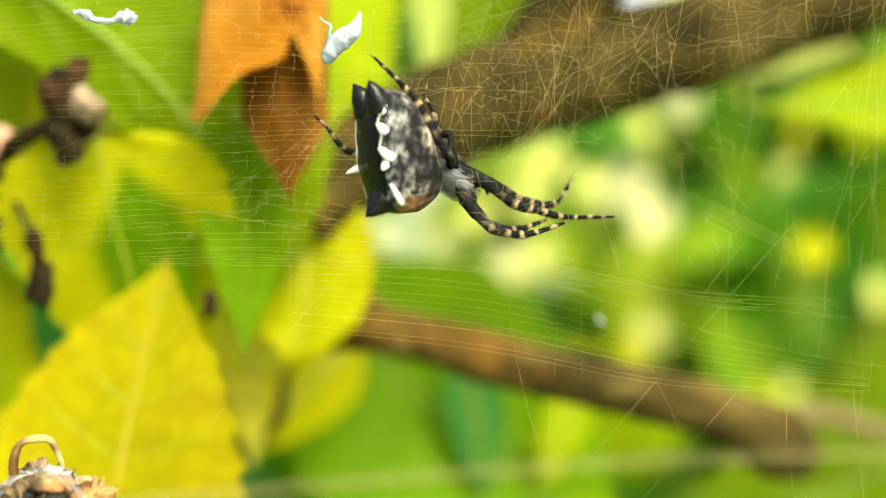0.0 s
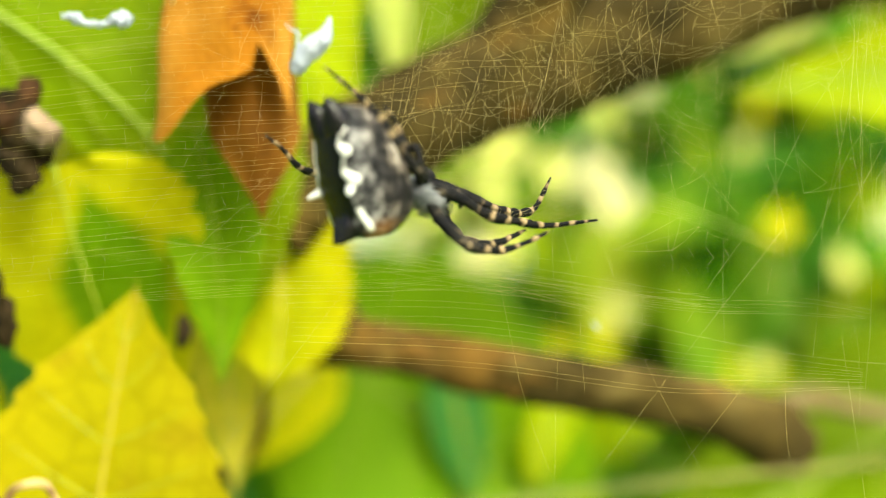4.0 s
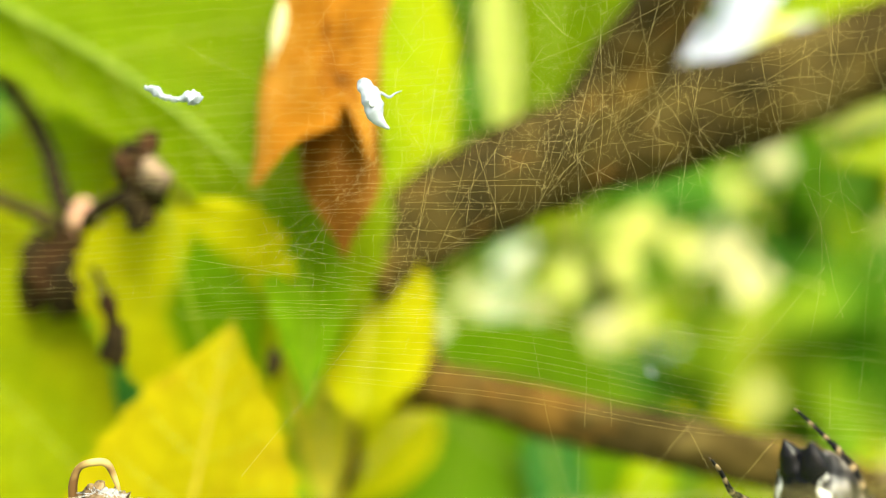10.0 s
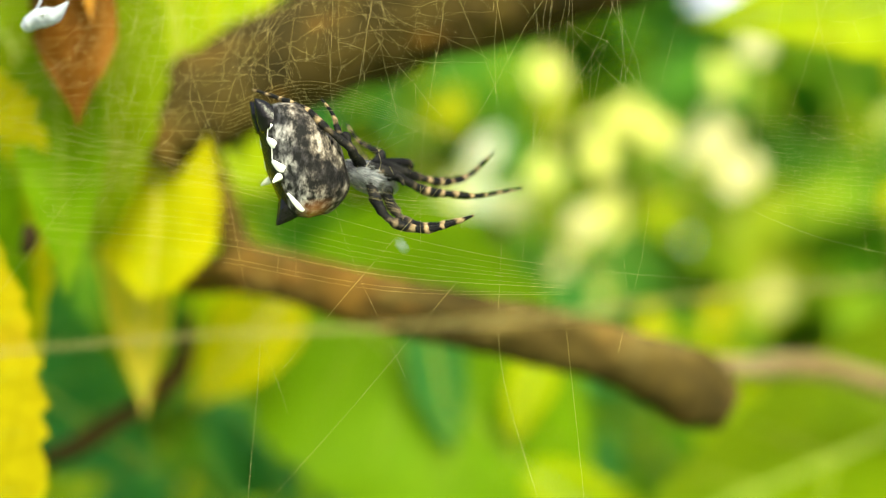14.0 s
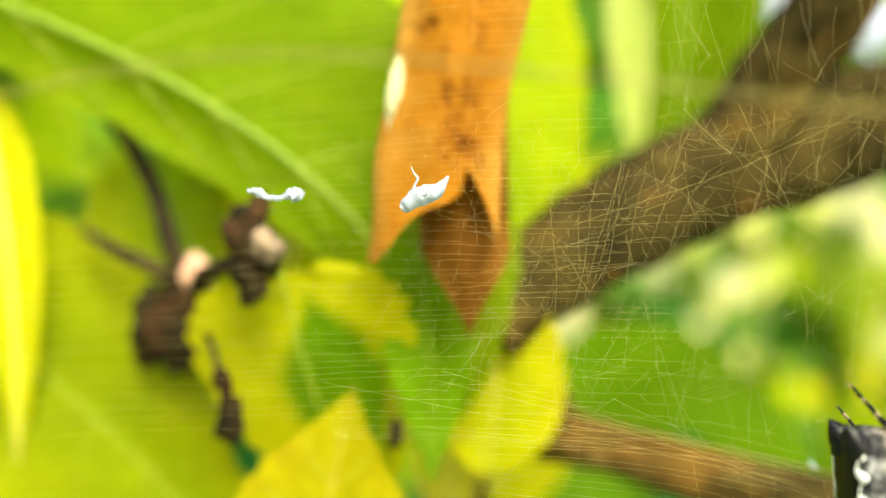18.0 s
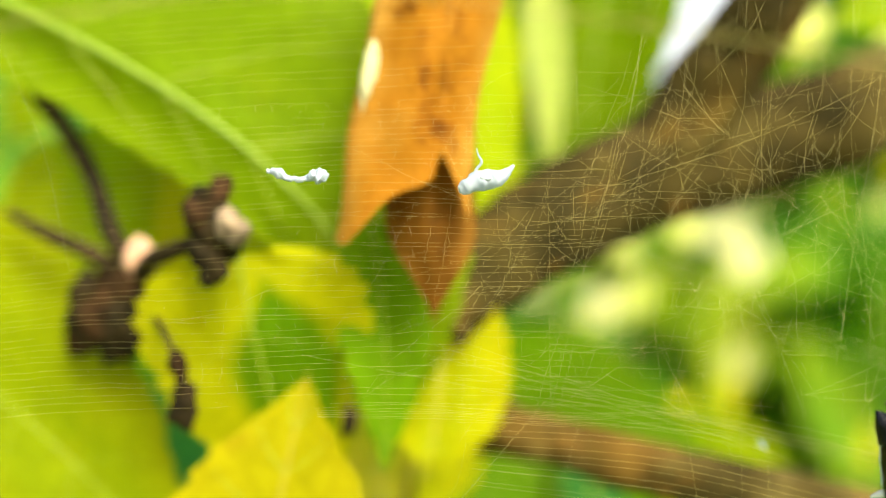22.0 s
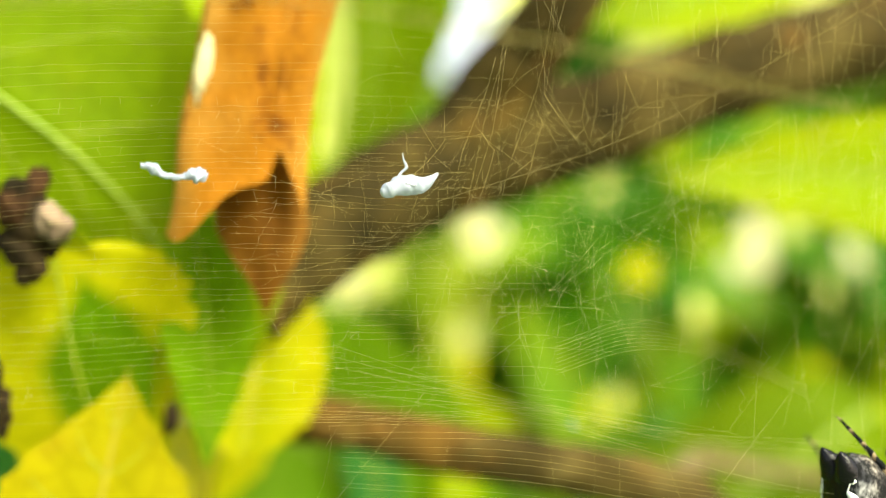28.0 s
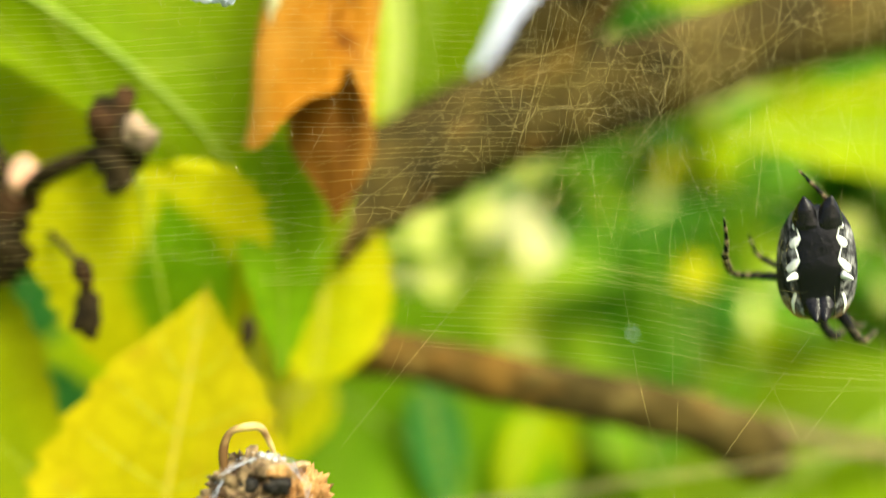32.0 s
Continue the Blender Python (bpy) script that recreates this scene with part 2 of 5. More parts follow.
def part(name, bm, material, parent, label="", smooth=True):
    """Links a bmesh in centimetres of the world as one mesh under its thing."""
    top = parent
    while top.parent:
        top = top.parent
    me = bpy.data.meshes.new(name)
    bmesh.ops.translate(bm, vec=-ORIGIN[top.name], verts=bm.verts)
    bmesh.ops.scale(bm, vec=(CM, CM, CM), verts=bm.verts)
    for f in bm.faces:
        f.smooth = smooth
    bm.to_mesh(me)
    bm.free()
    for mat in material if isinstance(material, (list, tuple)) else (material,):
        me.materials.append(mat)
    ob = new(name, me)
    ob.parent = parent
    return tagged(ob, label)


def smooth_line(pts, steps=6):
    """Points of a curve through the given ones."""
    p = [Vector(q) for q in pts]
    p = [2 * p[0] - p[1]] + p + [2 * p[-1] - p[-2]]
    out = []
    for i in range(1, len(p) - 2):
        for k in range(steps):
            t = k / steps
            a, b, c, d = p[i - 1], p[i], p[i + 1], p[i + 2]
            out.append(0.5 * (2 * b + (c - a) * t + (2 * a - 5 * b + 4 * c - d) * t * t + (3 * b - a - 3 * c + d) * t ** 3))
    return out + [p[-2]]


def tube(bm, pts, radii, sides=10, steps=5, rough=0.0, seed=0.0, scale=2.0, caps=True):
    """A tapered, uneven tube through the points; its UV runs round it and along it in centimetres."""
    line = smooth_line(pts, steps)
    n = len(line)
    uvl = bm.loops.layers.uv.verify()
    side = None
    rings, lengths, run = [], [], 0.0
    for i, c in enumerate(line):
        d = (line[min(i + 1, n - 1)] - line[max(i - 1, 0)]).normalized()
        if side is None:
            side = d.orthogonal().normalized()
        side = (side - d * side.dot(d)).normalized()
        up = d.cross(side)
        f = i / (n - 1) * (len(radii) - 1)
        k = min(int(f), len(radii) - 2)
        r = radii[k] + (radii[k + 1] - radii[k]) * (f - k)
        ring = []
        for s in range(sides):
            a = 2 * math.pi * s / sides
            off = side * math.cos(a) + up * math.sin(a)
            rr = r
            if rough:
                q = (c + off * r) * scale + Vector((seed, seed, 0))
                rr = r * (1 + rough * (noise.noise(q) + 0.5 * noise.noise(q * 3)))
            ring.append(bm.verts.new(c + off * rr))
        if i:
            run += (c - line[i - 1]).length
        rings.append(ring)
        lengths.append(run)
    for i in range(n - 1):
        for s in range(sides):
            s2 = (s + 1) % sides
            f = bm.faces.new((rings[i][s], rings[i][s2], rings[i + 1][s2], rings[i + 1][s]))
            for loop, (u, v) in zip(f.loops, ((s, lengths[i]), (s + 1, lengths[i]), (s + 1, lengths[i + 1]), (s, lengths[i + 1]))):
                loop[uvl].uv = (u / sides, v)
    if caps:
        for ring, flip in ((rings[0], True), (rings[-1], False)):
            bm.faces.new(ring[::-1] if flip else ring)
    return bm


def blob(bm, at, size, seed=0.0, rough=0.2, scale=3.0, turn=None, sub=3):
    """An uneven rounded lump."""
    m = Matrix.Translation(at) @ (turn.to_4x4() if turn else Matrix()) @ Matrix.Diagonal((*size, 1))
    made = bmesh.ops.create_icosphere(bm, subdivisions=sub, radius=1)["verts"]
    for v in made:
        q = v.co * scale * 0.5 + Vector((seed, 2 * seed, 0))
        v.co *= 1 + rough * (noise.noise(q) + 0.5 * noise.noise(q * 2.5))
        v.co = m @ v.co
    return bm


def bezier(p, t):
    a, b, c = (Vector(q) for q in p)
    return a * (1 - t) ** 2 + b * 2 * t * (1 - t) + c * t * t


def half_width(u, wide):
    """The outline of a heart-shaped blade with a drawn-out tip, 0 to 1 from base to tip."""
    body = math.sin(math.pi * min(1.0, u + 0.02) ** (0.62 + 0.25 * wide)) if u < 1 else 0.0
    return max(0.0, body) ** 0.8 * (1 - 0.35 * max(0.0, u - 0.75) / 0.25)


def blade(bm, rib, width, facing, fold=0.15, ripple=0.06, teeth=16, tooth=0.06, wide=0.3, seed=0.0, nu=44, nv=12, curl=0.0, frac=(-1, 1), uneven=(1, 1), blunt=1.0):
    """A serrated leaf blade along a bent midrib of three points."""
    uvl = bm.loops.layers.uv.verify()
    grid = []
    for i in range(nu + 1):
        u = i / nu
        c = bezier(rib, u)
        d = (bezier(rib, min(1, u + 0.02)) - bezier(rib, max(0, u - 0.02))).normalized()
        nrm = Vector(facing) - d * d.dot(Vector(facing))
        nrm.normalize()
        across = d.cross(nrm)
        w = half_width(u, wide) ** blunt * width
        saw = (u * teeth) % 1.0
        row = []
        for j in range(nv + 1):
            v = frac[0] + (frac[1] - frac[0]) * j / nv
            edge = abs(v) ** 5
            ww = w * uneven[v > 0] * (1 + tooth * edge * (1 - saw) * 1.6 - tooth * edge * 0.5)
            q = Vector((u * 4 + seed, v * 2.2, seed * 1.7))
            lift = fold * abs(v) * w + ripple * width * noise.noise(q) * (0.3 + abs(v)) - curl * w * v * v
            lift += ripple * 0.35 * width * math.sin(u * 26 - abs(v) * 7) * (0.2 + 0.8 * abs(v))* 0.35
            drop = d * (-0.12 * w * abs(v) if u < 0.35 else 0)
            row.append(bm.verts.new(c + across * (v * ww) + nrm * lift + drop))
        grid.append(row)
    for i in range(nu):
        for j in range(nv):
            f = bm.faces.new((grid[i][j], grid[i][j + 1], grid[i + 1][j + 1], grid[i + 1][j]))
            for loop, (a, b) in zip(f.loops, ((j, i), (j + 1, i), (j + 1, i + 1), (j, i + 1))):
                loop[uvl].uv = (a / nv, b / nu)
    return grid


def leaf(rib, width, facing, material, label, rib_mat=None, veins=6, category="leaf", group="leaves on the branches", stalk=None, rib_r=0.035, name="leaf", kw=None):
    """A leaf with a midrib, side veins and, where it shows, a stalk."""
    kw = kw or {}
    ob = thing(name, rib[0], label, category, group)
    bm = bmesh.new()
    grid = blade(bm, rib, width, facing, **kw)
    nv = len(grid[0]) - 1
    lines = []
    push = Vector(facing).normalized() * 0.012
    mid = [grid[i][nv // 2].co + push for i in range(0, len(grid), 4)]
    for k in range(veins):
        i0 = int((0.08 + 0.78 * k / max(1, veins - 1)) * (len(grid) - 1))
        for s in (-1, 1):
            pts = []
            for j in range(0, nv // 2):
                i = min(len(grid) - 1, i0 + int(j * 1.15))
                pts.append(grid[i][nv // 2 + s * j].co + push)
            lines.append(pts)
    lines = [[p.copy() for p in pts] for pts in lines]
    mid = [p.copy() for p in mid]
    part("blade", bm, material, ob)
    bm = bmesh.new()
    tube(bm, mid, [rib_r, rib_r * 0.8, rib_r * 0.25], 6, 2)
    part("midrib", bm, rib_mat or RIB, ob, "paler raised midrib")
    for pts in lines:
        bm = bmesh.new()
        tube(bm, pts, [rib_r * 0.3, rib_r * 0.22, rib_r * 0.1], 4, 1)
        part("vein", bm, VEIN, ob)
    if stalk:
        bm = bmesh.new()
        tube(bm, stalk, [rib_r * 1.2, rib_r, rib_r * 1.1], 8, 5)
        part("stalk", bm, rib_mat or RIB, ob)
    return ob


def threads(bm_pts, r, name, parent, material, label=""):
    """Many fine three-sided threads in one mesh."""
    o = ORIGIN[parent.name]
    verts, faces = [], []
    for pts in bm_pts:
        side = None
        base = len(verts)
        for i, c in enumerate(pts):
            d = (pts[min(i + 1, len(pts) - 1)] - pts[max(i - 1, 0)]).normalized()
            if side is None:
                side = d.orthogonal().normalized()
            side = (side - d * side.dot(d)).normalized()
            up = d.cross(side)
            for a in (0, 2.094, 4.189):
                verts.append((c - o + (side * math.cos(a) + up * math.sin(a)) * r) * CM)
        for i in range(len(pts) - 1):
            for s in range(3):
                a, b = base + 3 * i + s, base + 3 * i + (s + 1) % 3
                faces.append((a, b, b + 3, a + 3))
    me = bpy.data.meshes.new(name)
    me.from_pydata([tuple(v) for v in verts], [], faces)
    me.materials.append(material)
    ob = new(name, me)
    ob.parent = parent
    return tagged(ob, label, kind="stuff" if len(bm_pts) > 40 else "")


# ---- setting ----
def ground():
    bm = bmesh.new()
    bmesh.ops.create_grid(bm, x_segments=40, y_segments=40, size=40000)
    ob = thing("ground", (0, 0, -110), "green grassy garden ground below the tree", "ground", kind="structure")
    bmesh.ops.translate(bm, vec=(0, 0, -110), verts=bm.verts)
    for v in bm.verts:
        v.co.z += 4 * noise.noise(v.co * 0.002)
    part("grass", bm, SOIL, ob)


def sky_backdrop():
    """A glowing surface added far beyond the hedge to stand in for bright sky."""
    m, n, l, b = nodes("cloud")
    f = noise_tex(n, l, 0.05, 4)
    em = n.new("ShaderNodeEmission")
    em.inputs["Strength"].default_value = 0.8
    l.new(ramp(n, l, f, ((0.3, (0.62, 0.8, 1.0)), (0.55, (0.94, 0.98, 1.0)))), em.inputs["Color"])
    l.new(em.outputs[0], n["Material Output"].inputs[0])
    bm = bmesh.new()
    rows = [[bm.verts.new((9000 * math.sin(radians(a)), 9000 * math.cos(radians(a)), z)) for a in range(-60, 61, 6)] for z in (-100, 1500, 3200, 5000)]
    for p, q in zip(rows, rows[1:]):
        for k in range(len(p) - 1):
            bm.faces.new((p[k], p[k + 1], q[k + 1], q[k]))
    ob = thing("backdrop", (0, 9000, -100), "glowing backdrop added for the bright hazy white sky", "sky", kind="structure")
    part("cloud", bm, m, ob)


def limb(name, pts, radii, material, label, rough=0.13, sides=26, steps=14, knots=(), category="branch", flakes=0):
    ob = thing(name, pts[0], label, category, "branches of the tree")
    bm = bmesh.new()
    tube(bm, pts, radii, sides, steps, rough, seed=pts[0][0], scale=1.6)
    part("bark", bm, material, ob)
    for at, size, mat in knots:
        bm = bmesh.new()
        blob(bm, at, size, seed=at[0], rough=0.38, scale=4.0, sub=4)
        part("knot", bm, mat, ob)
    rng = random.Random(int(100 * abs(pts[0][0])) + len(pts))
    line = smooth_line(pts, steps)
    for i in range(flakes):
        k = rng.randrange(2, int(len(line) * 0.75))
        f = k / (len(line) - 1) * (len(radii) - 1)
        r = radii[int(f)] + (radii[min(int(f) + 1, len(radii) - 1)] - radii[int(f)]) * (f - int(f))
        d = (line[k + 1] - line[k - 1]).normalized()
        out = (Vector((rng.uniform(-1, 1), -1.0, rng.uniform(-1.2, 1.2))))
        out = (out - d * out.dot(d)).normalized()
        turn = Matrix((d, out.cross(d), out)).transposed()
        bm = bmesh.new()
        blob(bm, line[k] + out * r * 1.0, (rng.uniform(0.08, 0.3), rng.uniform(0.04, 0.12), rng.uniform(0.015, 0.035)), i * 1.3, 0.5, 3.0, turn, 2)
        part("bark_flake", bm, rng.choice((RUST, material, material, material, material, material)), ob)
    return ob


def branches():
    limb("branch", [(-1.91, 10.99, 0.41), (-1.64, 11.19, 0.83), (-0.66, 12.03, 1.57), (0.12, 12.55, 1.97), (1.76, 13.28, 2.57), (4.28, 13.84, 3.48), (6.81, 14.52, 4.26), (11.15, 15.48, 5.87), (19.96, 17.15, 9.64)],
         [0.374, 0.493, 0.584, 0.623, 0.621, 0.622, 0.651, 0.699, 0.760], BARK, "thick brown branch with rough rust-spotted bark",
         flakes=70, knots=(((0.62, 12.34, 2.41), (0.36, 0.30, 0.32), BARK), ((3.94, 13.54, 3.66), (0.57, 0.35, 0.27), BARK)))
    limb("branch", [(0.29, 12.70, 2.08), (0.80, 12.55, 2.82), (1.22, 12.28, 3.43), (1.64, 12.03, 4.02), (2.33, 11.93, 5.14), (4.26, 12.12, 8.70)],
         [0.549, 0.487, 0.431, 0.394, 0.368, 0.335], BARK, "brown side branch forking upwards from the thick one", flakes=30)
    limb("branch", [(-1.57, 11.25, 0.63), (-1.42, 11.5, 0.15), (-1.3, 11.6, -0.35), (-1.1, 11.6, -0.7)], [0.24, 0.17, 0.15, 0.2], BARK, "short dark stem joining two branches", sides=14)
    limb("branch", [(-2.2, 12.1, -0.86), (-1.65, 11.9, -0.76), (-1.04, 11.6, -0.7), (0.4, 11.6, -1.04), (1.6, 11.8, -1.3), (2.6, 12.2, -1.58), (3.3, 12.5, -1.93), (3.65, 12.55, -2.12)],
         [0.07, 0.18, 0.26, 0.28, 0.29, 0.32, 0.42, 0.26], BARK, "brown lower branch ending in a blunt knob", flakes=40)
    limb("twig", [(2.9, 12.5, -1.62), (3.9, 14.6, -1.95), (5.0, 16.2, -2.1), (6.2, 17.0, -2.45), (9, 18, -3)], [0.16, 0.14, 0.17, 0.14, 0.12], PALE_TWIG, "pale thin twig with a small node", sides=12, steps=8)
    limb("twig", [(-2.35, 12.8, -1.2), (-2.55, 13.0, -1.9), (-3.3, 13, -2.5), (-4.9, 13, -3.25), (-9, 13, -4)], [0.06, 0.13, 0.12, 0.13, 0.14], TWIG, "dark reddish twig under the yellow leaves", sides=12, steps=8)
    bud_twig = limb("twig", [(-8.2, 11.6, 5.2), (-6.2, 11.1, 2.95), (-5.3, 10.6, 1.95), (-4.85, 10.2, 1.25), (-4.55, 10.1, 0.95), (-4.2, 9.6, 1.05), (-3.6, 9.15, 1.2)], [0.13, 0.11, 0.09, 0.1, 0.1, 0.08, 0.07], TWIG, "dark twig with withered buds", sides=12, steps=8)
    side_twig = limb("twig", [(-6.1, 10.6, 1.5), (-5.6, 10.4, 1.28), (-5.0, 10.25, 1.05), (-4.6, 10.1, 0.75), (-4.1, 9.5, 0.45), (-3.82, 9.12, 0.14), (-3.8, 9.2, -0.36)], [0.05, 0.08, 0.08, 0.06, 0.03, 0.025, 0.03], TWIG, "thin dark twig crossing the bud twig", sides=12, steps=8)
    rng = random.Random(8)

    def cluster(ob, at, spread, size, count, mats):
        for i in range(count):
            p = Vector(at) + Vector([rng.uniform(-1, 1) * q for q in spread])
            bm = bmesh.new()
            blob(bm, p, [size * rng.uniform(0.6, 1.2) for _ in range(2)] + [size * rng.uniform(0.8, 1.7)], i * 2.1, 0.35, 4.0, Euler((rng.uniform(-0.6, 0.6), rng.uniform(-0.6, 0.6), 0)).to_matrix())
            part("bud_scale", bm, mats[i % len(mats)], ob)

    cluster(bud_twig, (-3.52, 9.1, 1.42), (0.1, 0.08, 0.16), 0.13, 9, (BUD, BUD, BUD_RED))
    cluster(bud_twig, (-3.56, 9.15, 1.06), (0.12, 0.08, 0.14), 0.12, 8, (BUD,))
    cluster(bud_twig, (-3.3, 8.98, 1.29), (0.07, 0.04, 0.05), 0.09, 4, (BUD_GREY, BUD_RED, BUD_GREY))
    cluster(bud_twig, (-4.56, 10.08, 1.06), (0.04, 0.03, 0.04), 0.14, 3, (BUD_PINK,))
    cluster(side_twig, (-4.85, 10.3, 0.56), (0.34, 0.12, 0.27), 0.18, 28, (BUD, BUD, BUD, BUD_RED))
    cluster(side_twig, (-3.8, 9.1, 0.17), (0.05, 0.04, 0.06), 0.07, 5, (BUD_RED, BUD))
    cluster(side_twig, (-3.8, 9.2, -0.2), (0.05, 0.05, 0.13), 0.09, 7, (BUD,))
    cluster(side_twig, (-2.5, 9.9, -0.4), (0.04, 0.04, 0.07), 0.06, 4, (BUD,))


def dead_leaf():
    """A withered leaf rolled to a hanging tube, slit and pointed below."""
    ob = thing("withered_leaf", (-1.55, 9.0, 4.6), "withered orange-brown rolled leaf with dark blotches", "leaf", "leaves on the branches")

    def sheet(a0, a1, lower, radius, push, name, mat, label, seed):
        bm = bmesh.new()
        uvl = bm.loops.layers.uv.verify()
        nu, nv = 40, 26
        grid = []
        for i in range(nu + 1):
            row = []
            for j in range(nv + 1):
                s = j / nv
                a = radians(a0 + (a1 - a0) * s)
                low = lower(s)
                z = 4.7 + (low - 4.7) * i / nu
                r = radius(z, a) * (1 + 0.1 * noise.noise(Vector((s * 3 + seed, z * 1.1, 0))))
                cx = -1.67 + 0.06 * (z - 1.9) + 0.06 * math.sin(z * 2.0)
                row.append(bm.verts.new((cx + r * math.sin(a), 9.05 + push - r * 0.45 * math.cos(a) + 0.05 * noise.noise(Vector((s * 5, z * 2, seed))), z)))
            grid.append(row)
        for i in range(nu):
            for j in range(nv):
                f = bm.faces.new((grid[i][j], grid[i][j + 1], grid[i + 1][j + 1], grid[i + 1][j]))
                for loop, (p, q) in zip(f.loops, ((j, i), (j + 1, i), (j + 1, i + 1), (j, i + 1))):
                    loop[uvl].uv = (p / nv, q / nu)
        part(name, bm, mat, ob, label)

    def front(s):
        apex = 0.62
        if s < apex:
            k = max(0.0, 1 - s / apex)
            return 1.9 - 0.95 * k ** 0.85 + 0.22 * max(0.0, k - 0.8) / 0.2 + 0.05 * math.sin(s * 21)
        return 1.9 - 0.6 * max(0.0, (s - apex) / (1 - apex)) ** 0.8

    def back(s):
        return 0.52 + 1.5 * abs(s - 0.5) ** 1.15

    def spread(z, left):
        low = min(1.0, max(0.0, (2.6 - z) / 1.5))
        return 0.58 + 0.27 * low ** 1.3 if left else 0.5 - 0.22 * min(1.0, max(0.0, (3.3 - z) / 2.0))

    sheet(-88, 85, front, lambda z, a: spread(z, a < 0), 0.0, "front_fold", DEAD, "orange outer face, lighter towards its rim", 1.0)
    sheet(-95, 95, back, lambda z, a: 0.46 * min(1.0, max(0.1, (z - 0.4) / 0.85)) * (0.95 if a < 0 else 0.72), 0.32, "back_fold", DEAD_IN, "inner face with shade put into its dark brown", 4.0)
    bm = bmesh.new()
    tube(bm, [(-1.4, 8.85, 4.7), (-1.5, 8.84, 3.4), (-1.55, 8.86, 2.6), (-1.62, 8.92, 2.0)], [0.03, 0.025, 0.02, 0.01], 6, 5)
    part("midrib", bm, DEAD, ob)
    # Sunlight on the left rim, modelled as a cream-coloured lump.
    bm = bmesh.new()
    blob(bm, (-2.19, 8.9, 2.5), (0.062, 0.05, 0.27), 2.0, 0.42, 6.0, Euler((0, radians(8), 0)).to_matrix(), 4)
    part("curled_rim", bm, CREAM, ob, "cream patch standing in for sunlight on the left rim")
    bm = bmesh.new()
    tube(bm, [(-1.4, 9.0, 4.7), (-1.2, 9.6, 5.6), (0.4, 12.2, 6.9), (2.9, 14.6, 5.6)], [0.07, 0.05, 0.05, 0.06], 8, 6)
    part("stalk", bm, RIB_D, ob)


def near_leaves():
    face = (0, -1, 0.1)
    leaf([(-9.0, 9.8, 4.6), (-1.6, 10.0, 2.3), (-2.3, 10.6, -0.65)], 1.9, (0.1, -1, 0.15), GREEN, "large bright green serrated leaf with pale midrib", stalk=[(-9.0, 9.6, 4.6), (-11, 10, 5.2), (-13, 11, 5.6)], rib_r=0.036, veins=8, kw=dict(teeth=26, nu=70, nv=20, fold=-0.12, ripple=0.05, seed=2.0, uneven=(1, 0.32)))
    leaf([(-1.9, 11.05, 0.85), (-1.72, 10.95, -0.05), (-1.95, 11.05, -0.98)], 0.68, face, YELLOW, "yellow serrated leaf beside the lower branch", rib_mat=RIB_Y, rib_r=0.014, kw=dict(teeth=15, tooth=0.1, seed=5.0, wide=1.5, blunt=0.6))
    leaf([(-3.45, 9.5, -3.4), (-3.15, 9.5, -1.5), (-2.84, 9.75, 0.08)], 1.15, (0.05, -1, 0.2), GOLD, "golden yellow pointed leaf with brown veins", rib_mat=RIB_B, rib_r=0.022, veins=7, kw=dict(seed=9.0, teeth=12, tooth=0.08, wide=0.1, fold=0.1))
    leaf([(-3.42, 9.5, 1.05), (-3.3, 9.7, 0.1), (-3.0, 10.9, -1.75)], 1.05, (0.05, -1, 0.1), TURNING, "green leaf turning yellow along its margin", rib_mat=VEIN, rib_r=0.014, veins=4, stalk=[(-3.42, 9.5, 1.03), (-3.5, 9.35, 1.2), (-3.5, 9.15, 1.34)], kw=dict(seed=13.0, fold=-0.06, wide=0.0, teeth=12, tooth=0.08, uneven=(0.95, 0.95)))
    leaf([(-8.5, 10.9, 0.8), (-6.2, 10.6, 0.15), (-4.0, 10.7, -2.4)], 1.5, (0, -1, 0.3), OLIVE, "broad yellow-green leaf low in the bush", rib_mat=VEIN, rib_r=0.012, kw=dict(seed=21.0, teeth=18))
    leaf([(-5.25, 11.7, 2.25), (-5.0, 11.7, 1.95), (-4.85, 11.8, 1.6)], 0.3, face, YELLOW, "small yellow leaf above the bud twig", rib_mat=RIB_Y, kw=dict(seed=22.0))
    leaf([(-5.3, 11.8, 1.55), (-4.9, 11.8, 1.45), (-4.3, 11.9, 1.5)], 0.3, face, SUNNY, "pale green leaf above the bud twig", rib_mat=RIB_Y, kw=dict(seed=24.0))
    leaf([(-7.5, 11.2, -1.2), (-5.5, 10.9, -2.2), (-2.6, 11.0, -3.6)], 1.4, (0.1, -1, 0.4), YELLOW, "yellow leaf low in the bush", rib_mat=RIB_Y, kw=dict(seed=23.0, teeth=18))
    leaf([(-7.2, 10.45, 3.0), (-6.55, 10.2, 1.3), (-6.75, 10.4, -1.0)], 0.36, (0.25, -1, 0.45), YELLOW, "bright yellow narrow leaf turned edgewise", rib_mat=RIB_Y, kw=dict(seed=25.0))
    leaf([(-9.2, 11.6, 3.4), (-8.4, 11.6, 1.2), (-8.0, 11.8, -1.4)], 0.9, (0.1, -1, 0.1), GREEN, "green leaf beside the bright yellow one", kw=dict(seed=26.0))
    leaf([(-5.9, 11.6, 2.4), (-5.5, 11.6, 1.4), (-5.0, 11.9, 0.2)], 0.95, (0.1, -1, 0.1), LIME, "yellow-green leaf behind the bud twig", kw=dict(seed=27.0))
    leaf([(-4.0, 11.8, 2.2), (-4.2, 11.6, 1.2), (-4.6, 11.9, -0.2)], 0.8, (0.1, -1, 0.1), YELLOW, "yellow leaf behind the withered buds", rib_mat=RIB_Y, kw=dict(seed=28.0))
